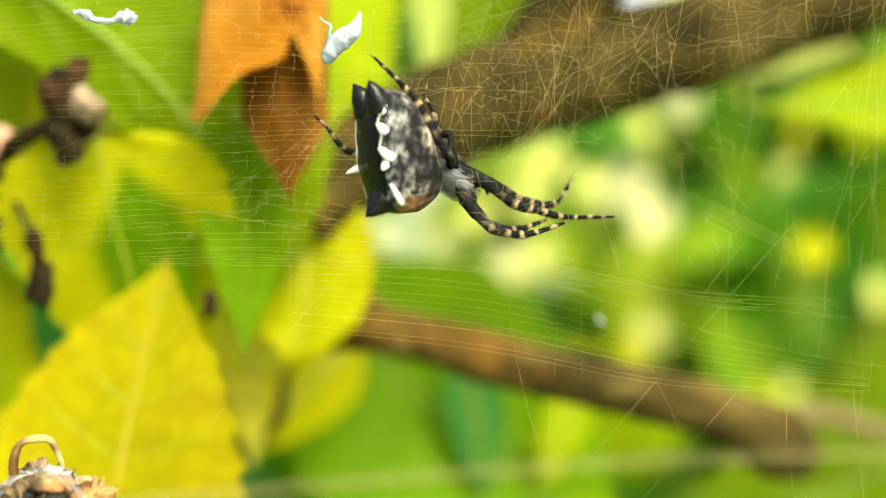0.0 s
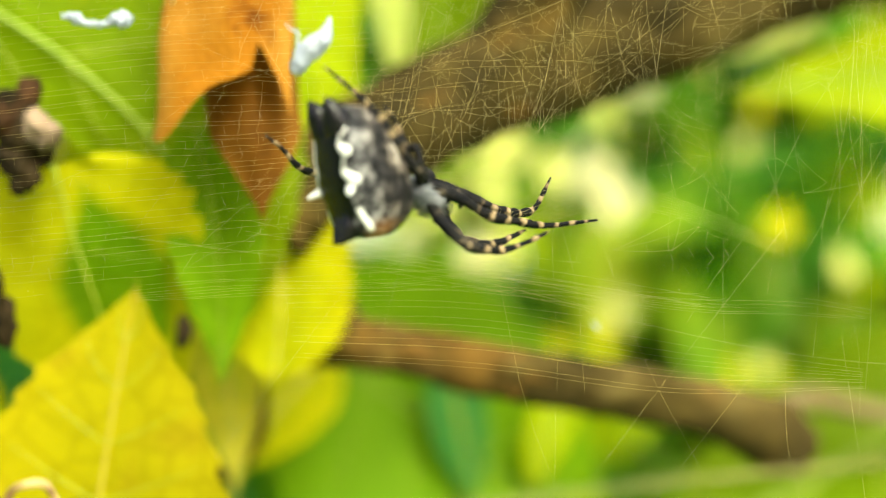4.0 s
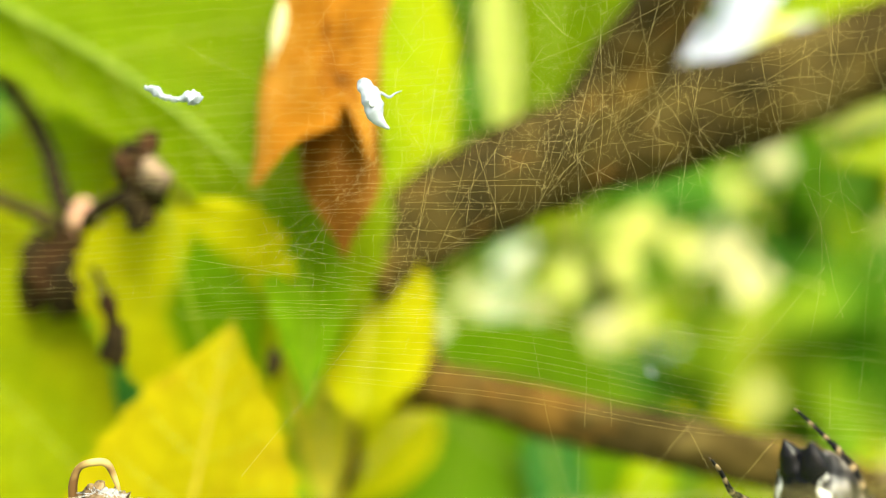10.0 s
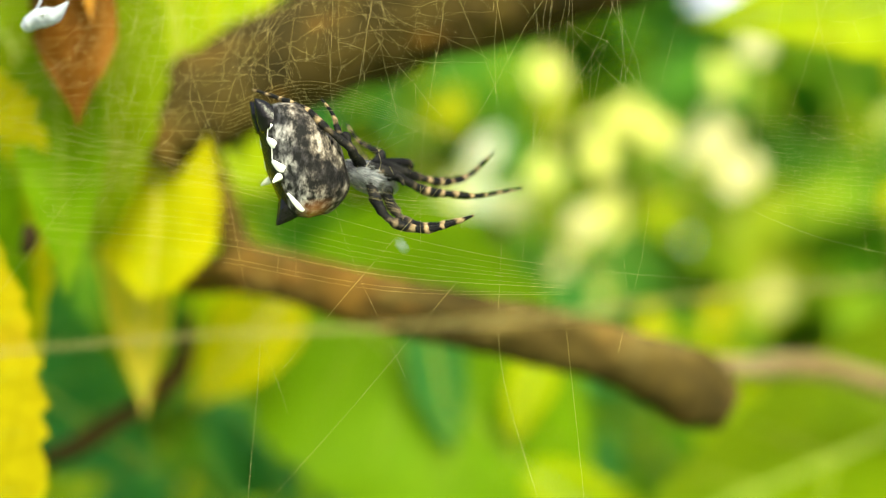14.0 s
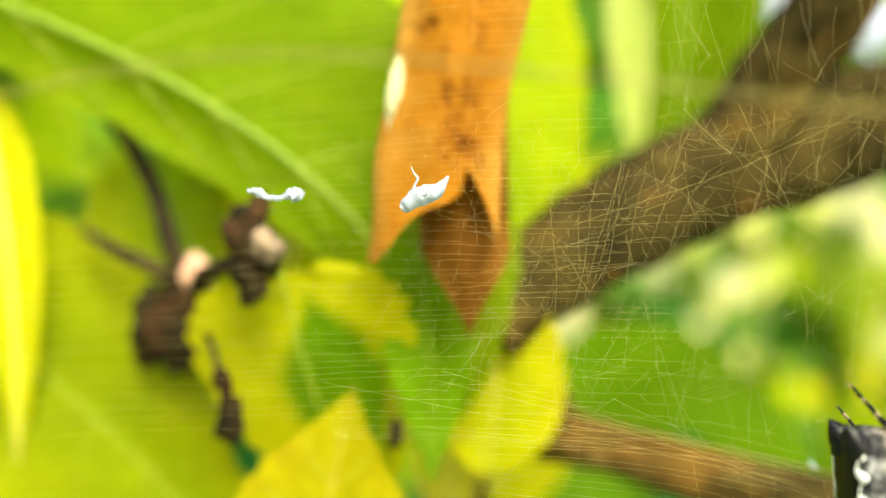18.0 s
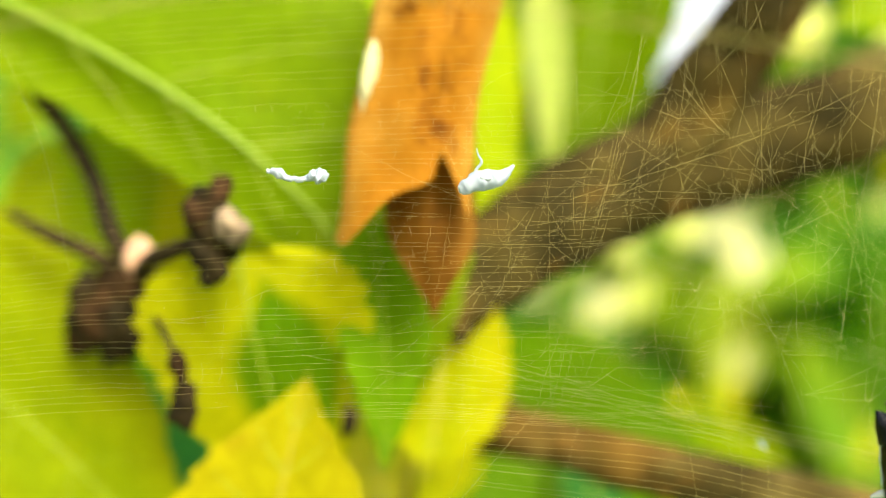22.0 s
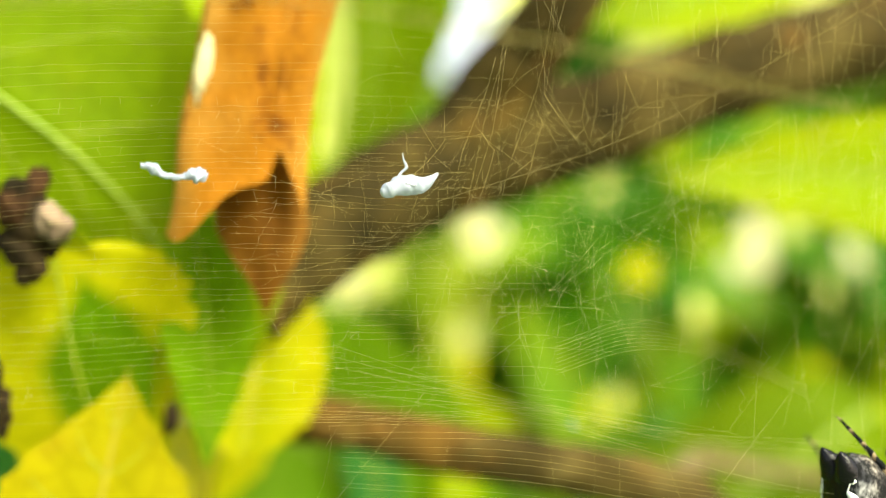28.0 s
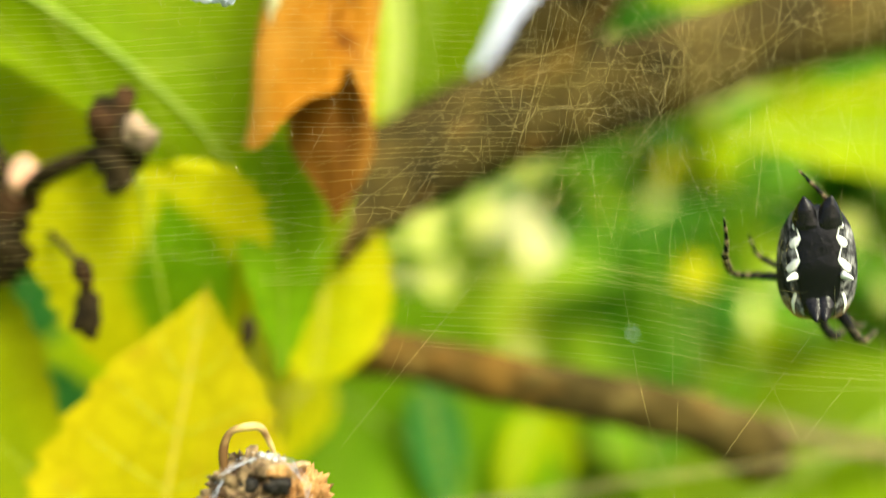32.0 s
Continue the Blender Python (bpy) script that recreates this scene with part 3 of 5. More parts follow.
    leaf([(-2.8, 12.3, 0.3), (-2.58, 12.2, -0.9), (-2.58, 12.2, -2.35)], 0.4, (0.2, -1, 0.3), HONEY, "narrow golden leaf hanging with an orange rim", rib_mat=RIB_Y, kw=dict(seed=31.0))
    leaf([(-1.9, 15.2, -1.1), (-2.6, 15.1, -1.75), (-3.4, 15.2, -2.75)], 0.62, (0.1, -1, 0.2), YELLOW, "yellow leaf under the lower branch", rib_mat=RIB_Y, kw=dict(seed=35.0))
    # Added darker strip in place of the large leaf's shaded half.
    leaf([(-2.35, 9.98, 1.35), (-2.12, 9.9, 0.45), (-2.22, 10.0, -0.9)], 0.4, (0.2, -1, 0.0), MID, "darker green serrated strip standing in for the large leaf's shaded half", veins=2, rib_r=0.008, rib_mat=VEIN, kw=dict(seed=36.0, teeth=18, tooth=0.16))
    leaf([(10.5, 14.4, 1.7), (6.6, 14.0, 2.5), (3.2, 13.8, 2.0)], 0.95, (-0.1, -1, 0.1), LIME, "yellow-green leaf hanging under the thick branch", kw=dict(seed=39.0, teeth=18))
    leaf([(-2.0, 11.5, 3.0), (-1.7, 11.3, 1.9), (-1.75, 11.4, 0.75)], 0.5, (0.3, -1, 0.3), LIME, "yellow-green leaf close behind the withered leaf", rib_mat=RIB_Y, rib_r=0.014, kw=dict(seed=42.0))
    leaf([(-3.0, 12.6, 5.8), (-1.75, 12.4, 3.4), (-1.55, 12.5, 0.3)], 0.95, (0.2, -1, 0.4), LIME, "yellow-green leaf behind the withered leaf", kw=dict(seed=43.0))
    leaf([(0.4, 16.5, 7.6), (-0.18, 16.2, 4.8), (-0.45, 16.6, 1.6)], 1.2, (-0.25, -1, 0.1), GREEN, "green leaf hanging behind the fork", kw=dict(seed=47.0))
    # Pale strip put in for the bright gap between the leaves.
    leaf([(-0.95, 15.6, 5.4), (-0.82, 15.6, 3.7), (-0.8, 15.8, 2.2)], 0.27, (-0.1, -1, 0.1), SUNNY, "narrow pale leaf standing in for a bright gap", kw=dict(seed=48.0))
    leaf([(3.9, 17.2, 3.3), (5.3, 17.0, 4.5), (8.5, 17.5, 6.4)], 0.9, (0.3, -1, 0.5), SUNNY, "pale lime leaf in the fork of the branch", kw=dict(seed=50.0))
    leaf([(6.5, 15.8, 5.7), (4.0, 15.4, 4.8), (2.9, 15.6, 4.4)], 0.75, (0.3, -1, 0.5), LIME, "yellow-green leaf above the thick branch", kw=dict(seed=51.0))
    leaf([(-7.5, 14.5, -1.2), (-5.2, 14.2, -2.2), (-3.4, 14.4, -3.6)], 1.2, (0.1, -1, 0.4), BLUISH, "blue-green leaf under the yellow leaves", kw=dict(seed=53.0))
    leaf([(-2.6, 17.2, -1.0), (0.0, 16.8, -2.5), (2.2, 17.2, -5.0)], 2.2, (0.1, -1, 0.4), MID, "broad green leaf below the lower branch", kw=dict(seed=57.0))
    leaf([(-0.3, 16.4, -1.4), (-0.1, 16.3, -2.4), (0.1, 16.5, -3.6)], 0.42, (0.1, -1, 0.2), BLUISH, "narrow blue-green leaf hanging below the branch", kw=dict(seed=58.0))
    leaf([(1.4, 16.6, -1.9), (1.1, 16.5, -2.6), (0.9, 16.7, -3.4)], 0.35, (0.2, -1, 0.2), LIME, "yellow-green leaf hanging below the branch", kw=dict(seed=59.0))
    leaf([(9.5, 19.0, -1.8), (6.0, 18.0, -3.6), (2.0, 17.5, -5.2)], 1.6, (-0.1, -1, 0.6), GREEN, "fresh green leaf below the knob", rib_r=0.08, kw=dict(seed=61.0))
    leaf([(1.2, 16.0, -3.6), (2.6, 15.8, -4.2), (4.2, 16.0, -6.5)], 0.5, (0.1, -1, 0.2), LIME, "yellow-green leaf tip at the bottom", kw=dict(seed=65.0))


def leaf_pattern(mat, label, seed, rib):
    bm = bmesh.new()
    blade(bm, [(0, 0, 0), (0, 2.6, 0.5), (0, 5.2, -0.6)], 2.0, (0, 0, 1), seed=seed, nu=22, nv=8, teeth=12, fold=0.14, ripple=0.08)
    ob = thing("leaf", (0, 0, 0), label, "leaf", "leaves in the background")
    part("blade", bm, mat, ob)
    bm = bmesh.new()
    tube(bm, [(0.4, -7.5, 1.6), (0.2, -4.0, 0.8), (0, -1.6, 0.3), (0, 0, 0.03), (0, 2.6, 0.28), (0, 5.1, -0.55)], [0.08, 0.07, 0.06, 0.06, 0.04, 0.01], 5, 3)
    part("midrib", bm, rib, ob)
    return ob


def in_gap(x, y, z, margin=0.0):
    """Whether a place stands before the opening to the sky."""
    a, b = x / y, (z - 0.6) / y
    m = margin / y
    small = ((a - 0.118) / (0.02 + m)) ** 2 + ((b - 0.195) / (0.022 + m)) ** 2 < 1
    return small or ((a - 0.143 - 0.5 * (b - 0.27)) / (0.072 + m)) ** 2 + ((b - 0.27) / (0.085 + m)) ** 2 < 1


# Bright gaps and spots of the foliage, stood in for by small leaves.
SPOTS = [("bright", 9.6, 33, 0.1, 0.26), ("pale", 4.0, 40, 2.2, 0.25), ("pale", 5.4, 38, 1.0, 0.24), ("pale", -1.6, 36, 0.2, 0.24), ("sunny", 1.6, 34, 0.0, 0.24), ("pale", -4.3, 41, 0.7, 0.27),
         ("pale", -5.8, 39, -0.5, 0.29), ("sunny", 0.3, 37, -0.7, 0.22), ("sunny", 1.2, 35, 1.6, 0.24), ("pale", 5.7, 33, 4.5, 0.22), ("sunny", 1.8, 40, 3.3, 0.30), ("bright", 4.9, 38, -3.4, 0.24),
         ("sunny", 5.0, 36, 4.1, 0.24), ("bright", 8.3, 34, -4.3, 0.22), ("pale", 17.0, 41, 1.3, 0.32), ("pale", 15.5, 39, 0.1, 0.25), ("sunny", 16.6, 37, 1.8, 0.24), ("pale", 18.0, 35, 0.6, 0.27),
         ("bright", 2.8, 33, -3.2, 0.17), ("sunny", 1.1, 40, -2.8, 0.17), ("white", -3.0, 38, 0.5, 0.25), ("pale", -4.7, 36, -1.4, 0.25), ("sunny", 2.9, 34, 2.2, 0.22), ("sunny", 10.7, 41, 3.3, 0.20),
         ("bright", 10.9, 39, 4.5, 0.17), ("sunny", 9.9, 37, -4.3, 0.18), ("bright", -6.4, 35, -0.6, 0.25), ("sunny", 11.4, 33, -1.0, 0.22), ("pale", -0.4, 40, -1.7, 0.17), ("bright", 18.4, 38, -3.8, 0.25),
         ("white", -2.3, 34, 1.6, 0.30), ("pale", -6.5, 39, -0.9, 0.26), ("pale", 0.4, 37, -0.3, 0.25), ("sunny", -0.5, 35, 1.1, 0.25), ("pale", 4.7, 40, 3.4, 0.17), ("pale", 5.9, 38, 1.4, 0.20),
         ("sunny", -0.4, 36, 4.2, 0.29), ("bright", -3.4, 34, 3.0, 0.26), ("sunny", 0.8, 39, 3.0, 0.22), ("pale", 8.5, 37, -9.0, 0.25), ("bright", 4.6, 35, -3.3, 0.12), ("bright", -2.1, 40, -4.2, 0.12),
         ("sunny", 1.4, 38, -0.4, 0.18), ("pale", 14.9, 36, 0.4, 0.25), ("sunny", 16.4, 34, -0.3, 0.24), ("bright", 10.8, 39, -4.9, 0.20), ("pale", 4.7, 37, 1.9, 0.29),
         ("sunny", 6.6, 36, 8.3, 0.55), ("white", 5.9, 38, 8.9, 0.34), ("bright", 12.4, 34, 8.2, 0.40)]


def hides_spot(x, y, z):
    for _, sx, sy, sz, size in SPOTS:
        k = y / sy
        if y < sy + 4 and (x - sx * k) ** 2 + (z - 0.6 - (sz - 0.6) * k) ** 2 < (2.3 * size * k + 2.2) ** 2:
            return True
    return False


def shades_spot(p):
    """Whether a place would keep the sun off one of the SPOTS leaves."""
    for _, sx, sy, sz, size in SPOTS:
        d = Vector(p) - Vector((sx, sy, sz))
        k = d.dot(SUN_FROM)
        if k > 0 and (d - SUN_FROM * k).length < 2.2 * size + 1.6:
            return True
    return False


def background():
    rng = random.Random(5)
    kinds = [(GREEN, "green leaf in the blurred foliage", RIB), (DEEP, "dark green leaf, coloured as if in shade", RIB), (BLUISH, "blue-green leaf, coloured as if in shade", RIB),
             (LIME, "lime green leaf, coloured as if in the light", RIB), (YELLOW, "yellow leaf in the blurred foliage", RIB_Y)]
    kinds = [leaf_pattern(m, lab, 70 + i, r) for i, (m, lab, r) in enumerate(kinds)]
    # Dark and light leaf colours, gathered in clumps, stand for shade and light.
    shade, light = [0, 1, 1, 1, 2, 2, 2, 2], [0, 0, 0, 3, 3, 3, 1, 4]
    used = set()
    n = 0
    while n < 310:
        y = rng.uniform(20, 52)
        x = rng.uniform(-0.62, 0.62) * y
        z = rng.uniform(-0.42, 0.5) * y + 0.6
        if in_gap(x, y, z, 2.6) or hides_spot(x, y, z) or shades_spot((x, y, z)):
            continue
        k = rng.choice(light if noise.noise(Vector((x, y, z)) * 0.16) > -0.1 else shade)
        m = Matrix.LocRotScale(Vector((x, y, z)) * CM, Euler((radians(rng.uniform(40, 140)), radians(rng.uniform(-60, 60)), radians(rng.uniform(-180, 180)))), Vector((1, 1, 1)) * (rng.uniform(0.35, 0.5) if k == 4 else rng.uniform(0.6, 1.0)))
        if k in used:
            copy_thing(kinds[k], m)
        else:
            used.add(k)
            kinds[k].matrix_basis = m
        n += 1
    # pale leaves whose colour stands in for bright gaps, and yellow sunlit leaves
    pale = leaf_pattern(CREAM, "pale leaf standing in for a bright gap in the foliage", 81, RIB_Y)
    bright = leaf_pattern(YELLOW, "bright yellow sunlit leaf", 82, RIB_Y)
    sunny = leaf_pattern(SUNNY, "light yellow-green leaf standing in for a bright spot in the foliage", 84, RIB_Y)
    white = leaf_pattern(WHITISH, "whitish leaf standing in for a sky gap in the foliage", 83, RIB_Y)
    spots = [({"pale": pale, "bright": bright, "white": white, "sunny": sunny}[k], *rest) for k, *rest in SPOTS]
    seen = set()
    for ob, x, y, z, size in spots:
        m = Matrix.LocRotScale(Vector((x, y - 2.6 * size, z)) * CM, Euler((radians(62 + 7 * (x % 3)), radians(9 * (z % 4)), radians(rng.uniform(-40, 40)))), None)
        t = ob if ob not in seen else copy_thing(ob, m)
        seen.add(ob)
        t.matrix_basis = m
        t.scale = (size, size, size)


def far_foliage():
    """The dense foliage behind all, in one mesh of many small leaves."""
    rng = random.Random(11)
    verts, faces = [], []
    for i in range(11500):
        y = rng.uniform(60, 150)
        a, b = rng.uniform(-0.95, 0.95), rng.uniform(-0.5, 0.42)
        x, z = a * y, b * y + 0.6
        if i >= 5200:
            # the rest of the hedge, down to the ground
            x, z = rng.uniform(-150, 150), -108 + 185 * rng.random() ** 1.15
            if abs(x) > 118 + 22 * noise.noise(Vector((y * 0.03, z * 0.03, 1))) or z > 62 + 16 * noise.noise(Vector((x * 0.03, y * 0.03, 4))):
                continue
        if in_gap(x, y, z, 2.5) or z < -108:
            continue
        c = Vector((x, y, z))
        turn = Euler((rng.uniform(0, 6.28), rng.uniform(0, 6.28), rng.uniform(0, 6.28))).to_matrix()
        s = rng.uniform(2.2, 4.5) if i < 5200 else rng.uniform(4.0, 7.5)
        base = len(verts)
        for p in ((0, -1.2, 0), (0.55, -0.5, 0.14), (0.6, 0.2, 0.16), (0.28, 0.85, 0.05), (0, 1.3, -0.15), (-0.28, 0.85, 0.05), (-0.6, 0.2, 0.16), (-0.55, -0.5, 0.14), (0, 0.1, 0)):
            verts.append((c + turn @ Vector(p) * s) * CM)
        for i in range(8):
            faces.append((base + i, base + (i + 1) % 8, base + 8))
    me = bpy.data.meshes.new("foliage")
    me.from_pydata([tuple(v) for v in verts], [], faces)
    m, n, l, b = nodes("far_leaves")
    isl = n.new("ShaderNodeNewGeometry").outputs["Random Per Island"]
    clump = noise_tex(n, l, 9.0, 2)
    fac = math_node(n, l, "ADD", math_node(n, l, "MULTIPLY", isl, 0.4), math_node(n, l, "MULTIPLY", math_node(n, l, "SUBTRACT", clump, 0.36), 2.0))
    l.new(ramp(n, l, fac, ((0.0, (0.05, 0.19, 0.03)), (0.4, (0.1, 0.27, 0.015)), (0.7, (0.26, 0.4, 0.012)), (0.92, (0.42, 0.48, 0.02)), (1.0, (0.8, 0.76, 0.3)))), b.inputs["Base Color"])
    b.inputs["Roughness"].default_value = 0.6
    b.inputs["Specular IOR Level"].default_value = 0.1
    tr = n.new("ShaderNodeBsdfTranslucent")
    l.new(b.inputs["Base Color"].links[0].from_socket, tr.inputs["Color"])
    mix = n.new("ShaderNodeMixShader")
    l.new(b.outputs[0], mix.inputs[1])
    l.new(tr.outputs[0], mix.inputs[2])
    l.new(mix.outputs[0], n["Material Output"].inputs[0])
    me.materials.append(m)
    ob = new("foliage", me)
    tagged(ob, "dense green foliage far behind the branch", "foliage", kind="stuff")


# ---- the web ----
def web():
    rng = random.Random(3)
    ob = thing("spider_web", (0.5, 7.0, 2.0), "fine pale tent web of meshed and tangled threads", "spider web")

    def sheet(u, v):
        """The hanging sheet: u from left to right, v from its top to its lower hem; past 1 it turns flat and runs back."""
        x = -5.5 + 11 * u
        wave = 0.06 * noise.noise(Vector((x * 0.7, v * 3, 3))) - 0.012 * (x + 0.5) ** 2
        if v < 1:
            return Vector((x, 7.4 - 0.35 * v, 2.1 - 2.0 * v - 0.1 * max(0.0, x) * v + wave))
        return Vector((x, 7.05 + 1.1 * (v - 1), 0.1 - 0.1 * max(0.0, x) - 0.75 * (v - 1) + wave + 0.05 * noise.noise(Vector((x, v * 9, 8)))))

    def net(place, nu, nv, jitter, along, across, keep=lambda u, v: True):
        """Meshes of a sheet: uneven nodes joined to their neighbours."""
        node = {(i, j): place((i + rng.gauss(0, jitter)) / nu, (j + rng.gauss(0, jitter)) / nv) for i in range(nu + 1) for j in range(nv + 1)}
        lines = []
        for j in range(nv + 1):
            run = []
            for i in range(nu + 1):
                if keep(i / nu, j / nv) and rng.random() < along:
                    run.append(node[i, j])
                else:
                    if len(run) > 1:
                        lines.append(run)
                    run = []
            if len(run) > 1:
                lines.append(run)
        for i in range(nu + 1):
            for j in range(nv):
                if keep(i / nu, j / nv) and rng.random() < across:
                    lines.append([node[i, j], node[i, j + 1]])
        return lines

    # close parallel threads of the sheet, crossed here and there
    rows = []
    for i in range(-18, 51):
        v = (i + rng.uniform(-0.3, 0.3)) * 0.0225
        if i < 0 and rng.random() < 0.45:
            continue
        a = 0.0 if v < 1 else 0.3
        end = (0.42 + 0.16 * rng.random()) if v < 1 else 0.72
        while a < end:
            b = min(end, a + rng.uniform(0.12, 0.4))
            n = max(4, int(90 * (b - a)))
            rows.append([sheet(a + (b - a) * k / n, v + 0.0065 * noise.noise(Vector((60 * (a + (b - a) * k / n), i, 0)))) for k in range(n + 1)])
            a = b + rng.uniform(0.0, 0.07)
    threads(rows, 0.0004, "sheet_threads", ob, THREAD, "close parallel threads of the sheet")
    cross = net(lambda u, v: sheet(0.22 + 0.42 * u, 0.95 * v) + Vector((0, 0.03 * math.sin(30 * u), 0)), 38, 42, 0.12, 0.0, 0.4, lambda u, v: u > 0.1 + 0.5 * noise.noise(Vector((u * 6, v * 6, 1))))
    threads(cross, 0.00036, "cross_threads", ob, THREAD)
    # loose net before the thick branch
    loose = net(lambda u, v: Vector((-0.9 + 6.6 * u, 7.2 + 0.12 * noise.noise(Vector((u * 4, v * 4, 5))), 3.9 - 3.5 * v + 0.5 * u)), 36, 24, 0.3, 0.985, 0.72, lambda u, v: noise.noise(Vector((u * 3 + 3, v * 3, 2))) > -0.12)
    threads(loose, 0.0003, "net_threads", ob, THREAD, "loose uneven net")
    fine = net(lambda u, v: Vector((0.0 + 5.6 * u, 7.5 + 0.1 * math.sin(3 * u), 0.9 + 0.3 * u * 3 + 1.2 * v)), 44, 15, 0.36, 0.97, 0.8, lambda u, v: noise.noise(Vector((u * 4, v * 2, 9))) > 0.0)
    threads(fine, 0.0003, "back_sheet", ob, THREAD, "fine even mesh of the rear sheet")
    knots = [Vector((rng.uniform(-0.8, 5.6), rng.uniform(7.0, 7.35), rng.uniform(0.0, 3.9))) for _ in range(180)]
    tangle, done = [], set()
    for i, p in enumerate(knots):
        near = sorted(range(len(knots)), key=lambda j: (knots[j] - p).length + 0.6 * abs(knots[j].x - p.x))[1:4]
        for j in near[:rng.randint(1, 3)]:
            if (j, i) not in done:
                done.add((i, j))
                q = knots[j]
                tangle.append([p + (q - p) * (k / 5) + Vector((0, 0, -0.04 * (k / 5) * (1 - k / 5))) for k in range(6)])
    for i in range(80):
        p = Vector((rng.uniform(-0.5, 5.8), rng.uniform(7.0, 7.35), rng.uniform(1.2, 4.4)))
        d = Vector((rng.gauss(-0.1, 0.5), rng.gauss(0, 0.08), -rng.uniform(0.8, 3.0)))
        tangle.append([p + d * (k / 9) + Vector((0.03 * math.sin(k * 1.1 + i), 0, 0)) for k in range(10)])
    threads(tangle, 0.0004, "tangle_threads", ob, THREAD, "loose net of straight threads over the sheet")
    bm = bmesh.new()
    for p in knots[:120]:
        bmesh.ops.create_icosphere(bm, subdivisions=1, radius=rng.uniform(0.002, 0.005), matrix=Matrix.Translation(p))
    for k in range(90):
        p = sheet(rng.uniform(0.05, 0.8), rng.uniform(0.0, 1.1))
        bmesh.ops.create_icosphere(bm, subdivisions=1, radius=rng.uniform(0.0015, 0.004), matrix=Matrix.Translation(p))
    part("silk_dots", bm, THREAD, ob, "tiny silk dots where threads meet")
    # thick curly web round the resting place
    nest = []
    for i in range(120):
        c = ((0.35, 7.15, 1.1), (1.0, 7.35, 1.35), (-0.9, 7.2, 0.9), (0.2, 7.5, 1.6))[i % 4]
        p = Vector((rng.gauss(c[0], 0.5), c[1] + rng.uniform(-0.15, 0.3), rng.gauss(c[2], 0.28) + 0.25 * rng.random()))
        d = Vector((rng.gauss(0, 1), rng.gauss(0, 0.4), rng.gauss(0, 1))).normalized()
        pts = [p]
        for k in range(9):
            d = (d + Vector((rng.gauss(0, 1), rng.gauss(0, 0.5), rng.gauss(0, 1))) * 0.16).normalized()
            p = p + d * 0.13
            pts.append(p)
        nest.append(pts)
    threads(nest, 0.0003, "dense_threads", ob, THREAD, "thick web round the resting place")
    hem = []
    for i in range(14):
        a = Vector((-0.96, 7.05, 0.49 - 0.04 * i)) + Vector((rng.uniform(-0.6, 0.4), 0, rng.uniform(-0.03, 0.03)))
        b = Vector((1.13 + rng.uniform(-0.5, 0.4), 7.1, -0.16 + rng.uniform(-0.05, 0.05)))
        hem.append([a + (b - a) * (k / 12) + Vector((0, 0, 0.06 * math.sin(math.pi * k / 12) * (i / 14) + 0.006 * noise.noise(Vector((k, i, 2))))) for k in range(13)])
    for i in range(9):
        z = 0.025 * i
        hem.append(smooth_line([(0.16, 7.05, 0.3 + z), (0.67, 7.05, 0.45 + z), (1.2, 7.05, 0.4 + z * 0.6), (1.9, 7.1, 0.12 + z * 0.4)], 6))
    for i in range(9):
        z = -0.036 * i + rng.uniform(-0.02, 0.02)
        hem.append(smooth_line([(-1.2, 7.1, -0.1 + z), (0.0, 7.1, -0.16 + 1.2 * z), (1.2, 7.15, -0.42 + z), (2.4, 7.2, -0.62 + 0.4 * z)], 6))
    threads(hem, 0.0004, "hem_threads", ob, THREAD, "bundled threads along the lower hem")
    wing = net(lambda u, v: Vector((3.0 + 2.9 * u, 7.25 + 0.15 * v, 0.42 + 0.12 * u - 1.0 * v * (0.45 + 0.55 * u) - 0.12 * math.sin(3.1 * u))), 60, 24, 0.2, 0.96, 0.8)
    threads(wing, 0.00032, "wing_threads", ob, THREAD, "meshed flank of the sheet")
    strands = [[(-5.5, 5.3, -1.75), (-2.4, 5.2, -1.2), (-0.9, 5.2, -1.0), (0.6, 5.2, -0.85), (2.3, 5.2, -0.74), (3.4, 5.2, -0.6), (5.6, 5.3, -0.45)],
               [(-4.6, 5.0, 1.75), (-3.0, 5.0, 2.06), (-1.8, 5.0, 2.17), (-0.6, 5.1, 2.05), (1.2, 5.3, 1.8)]]
    for pts in strands:
        for k in range(13):
            off = Vector((0, rng.gauss(0, 0.03), rng.gauss(0, 0.022)))
            threads([[q + off * (0.6 + 0.4 * math.sin(i * 0.3 + k)) for i, q in enumerate(smooth_line(pts, 8))]], 0.0008, "anchor_thread", ob, THREAD, "thread of a thick anchor strand")
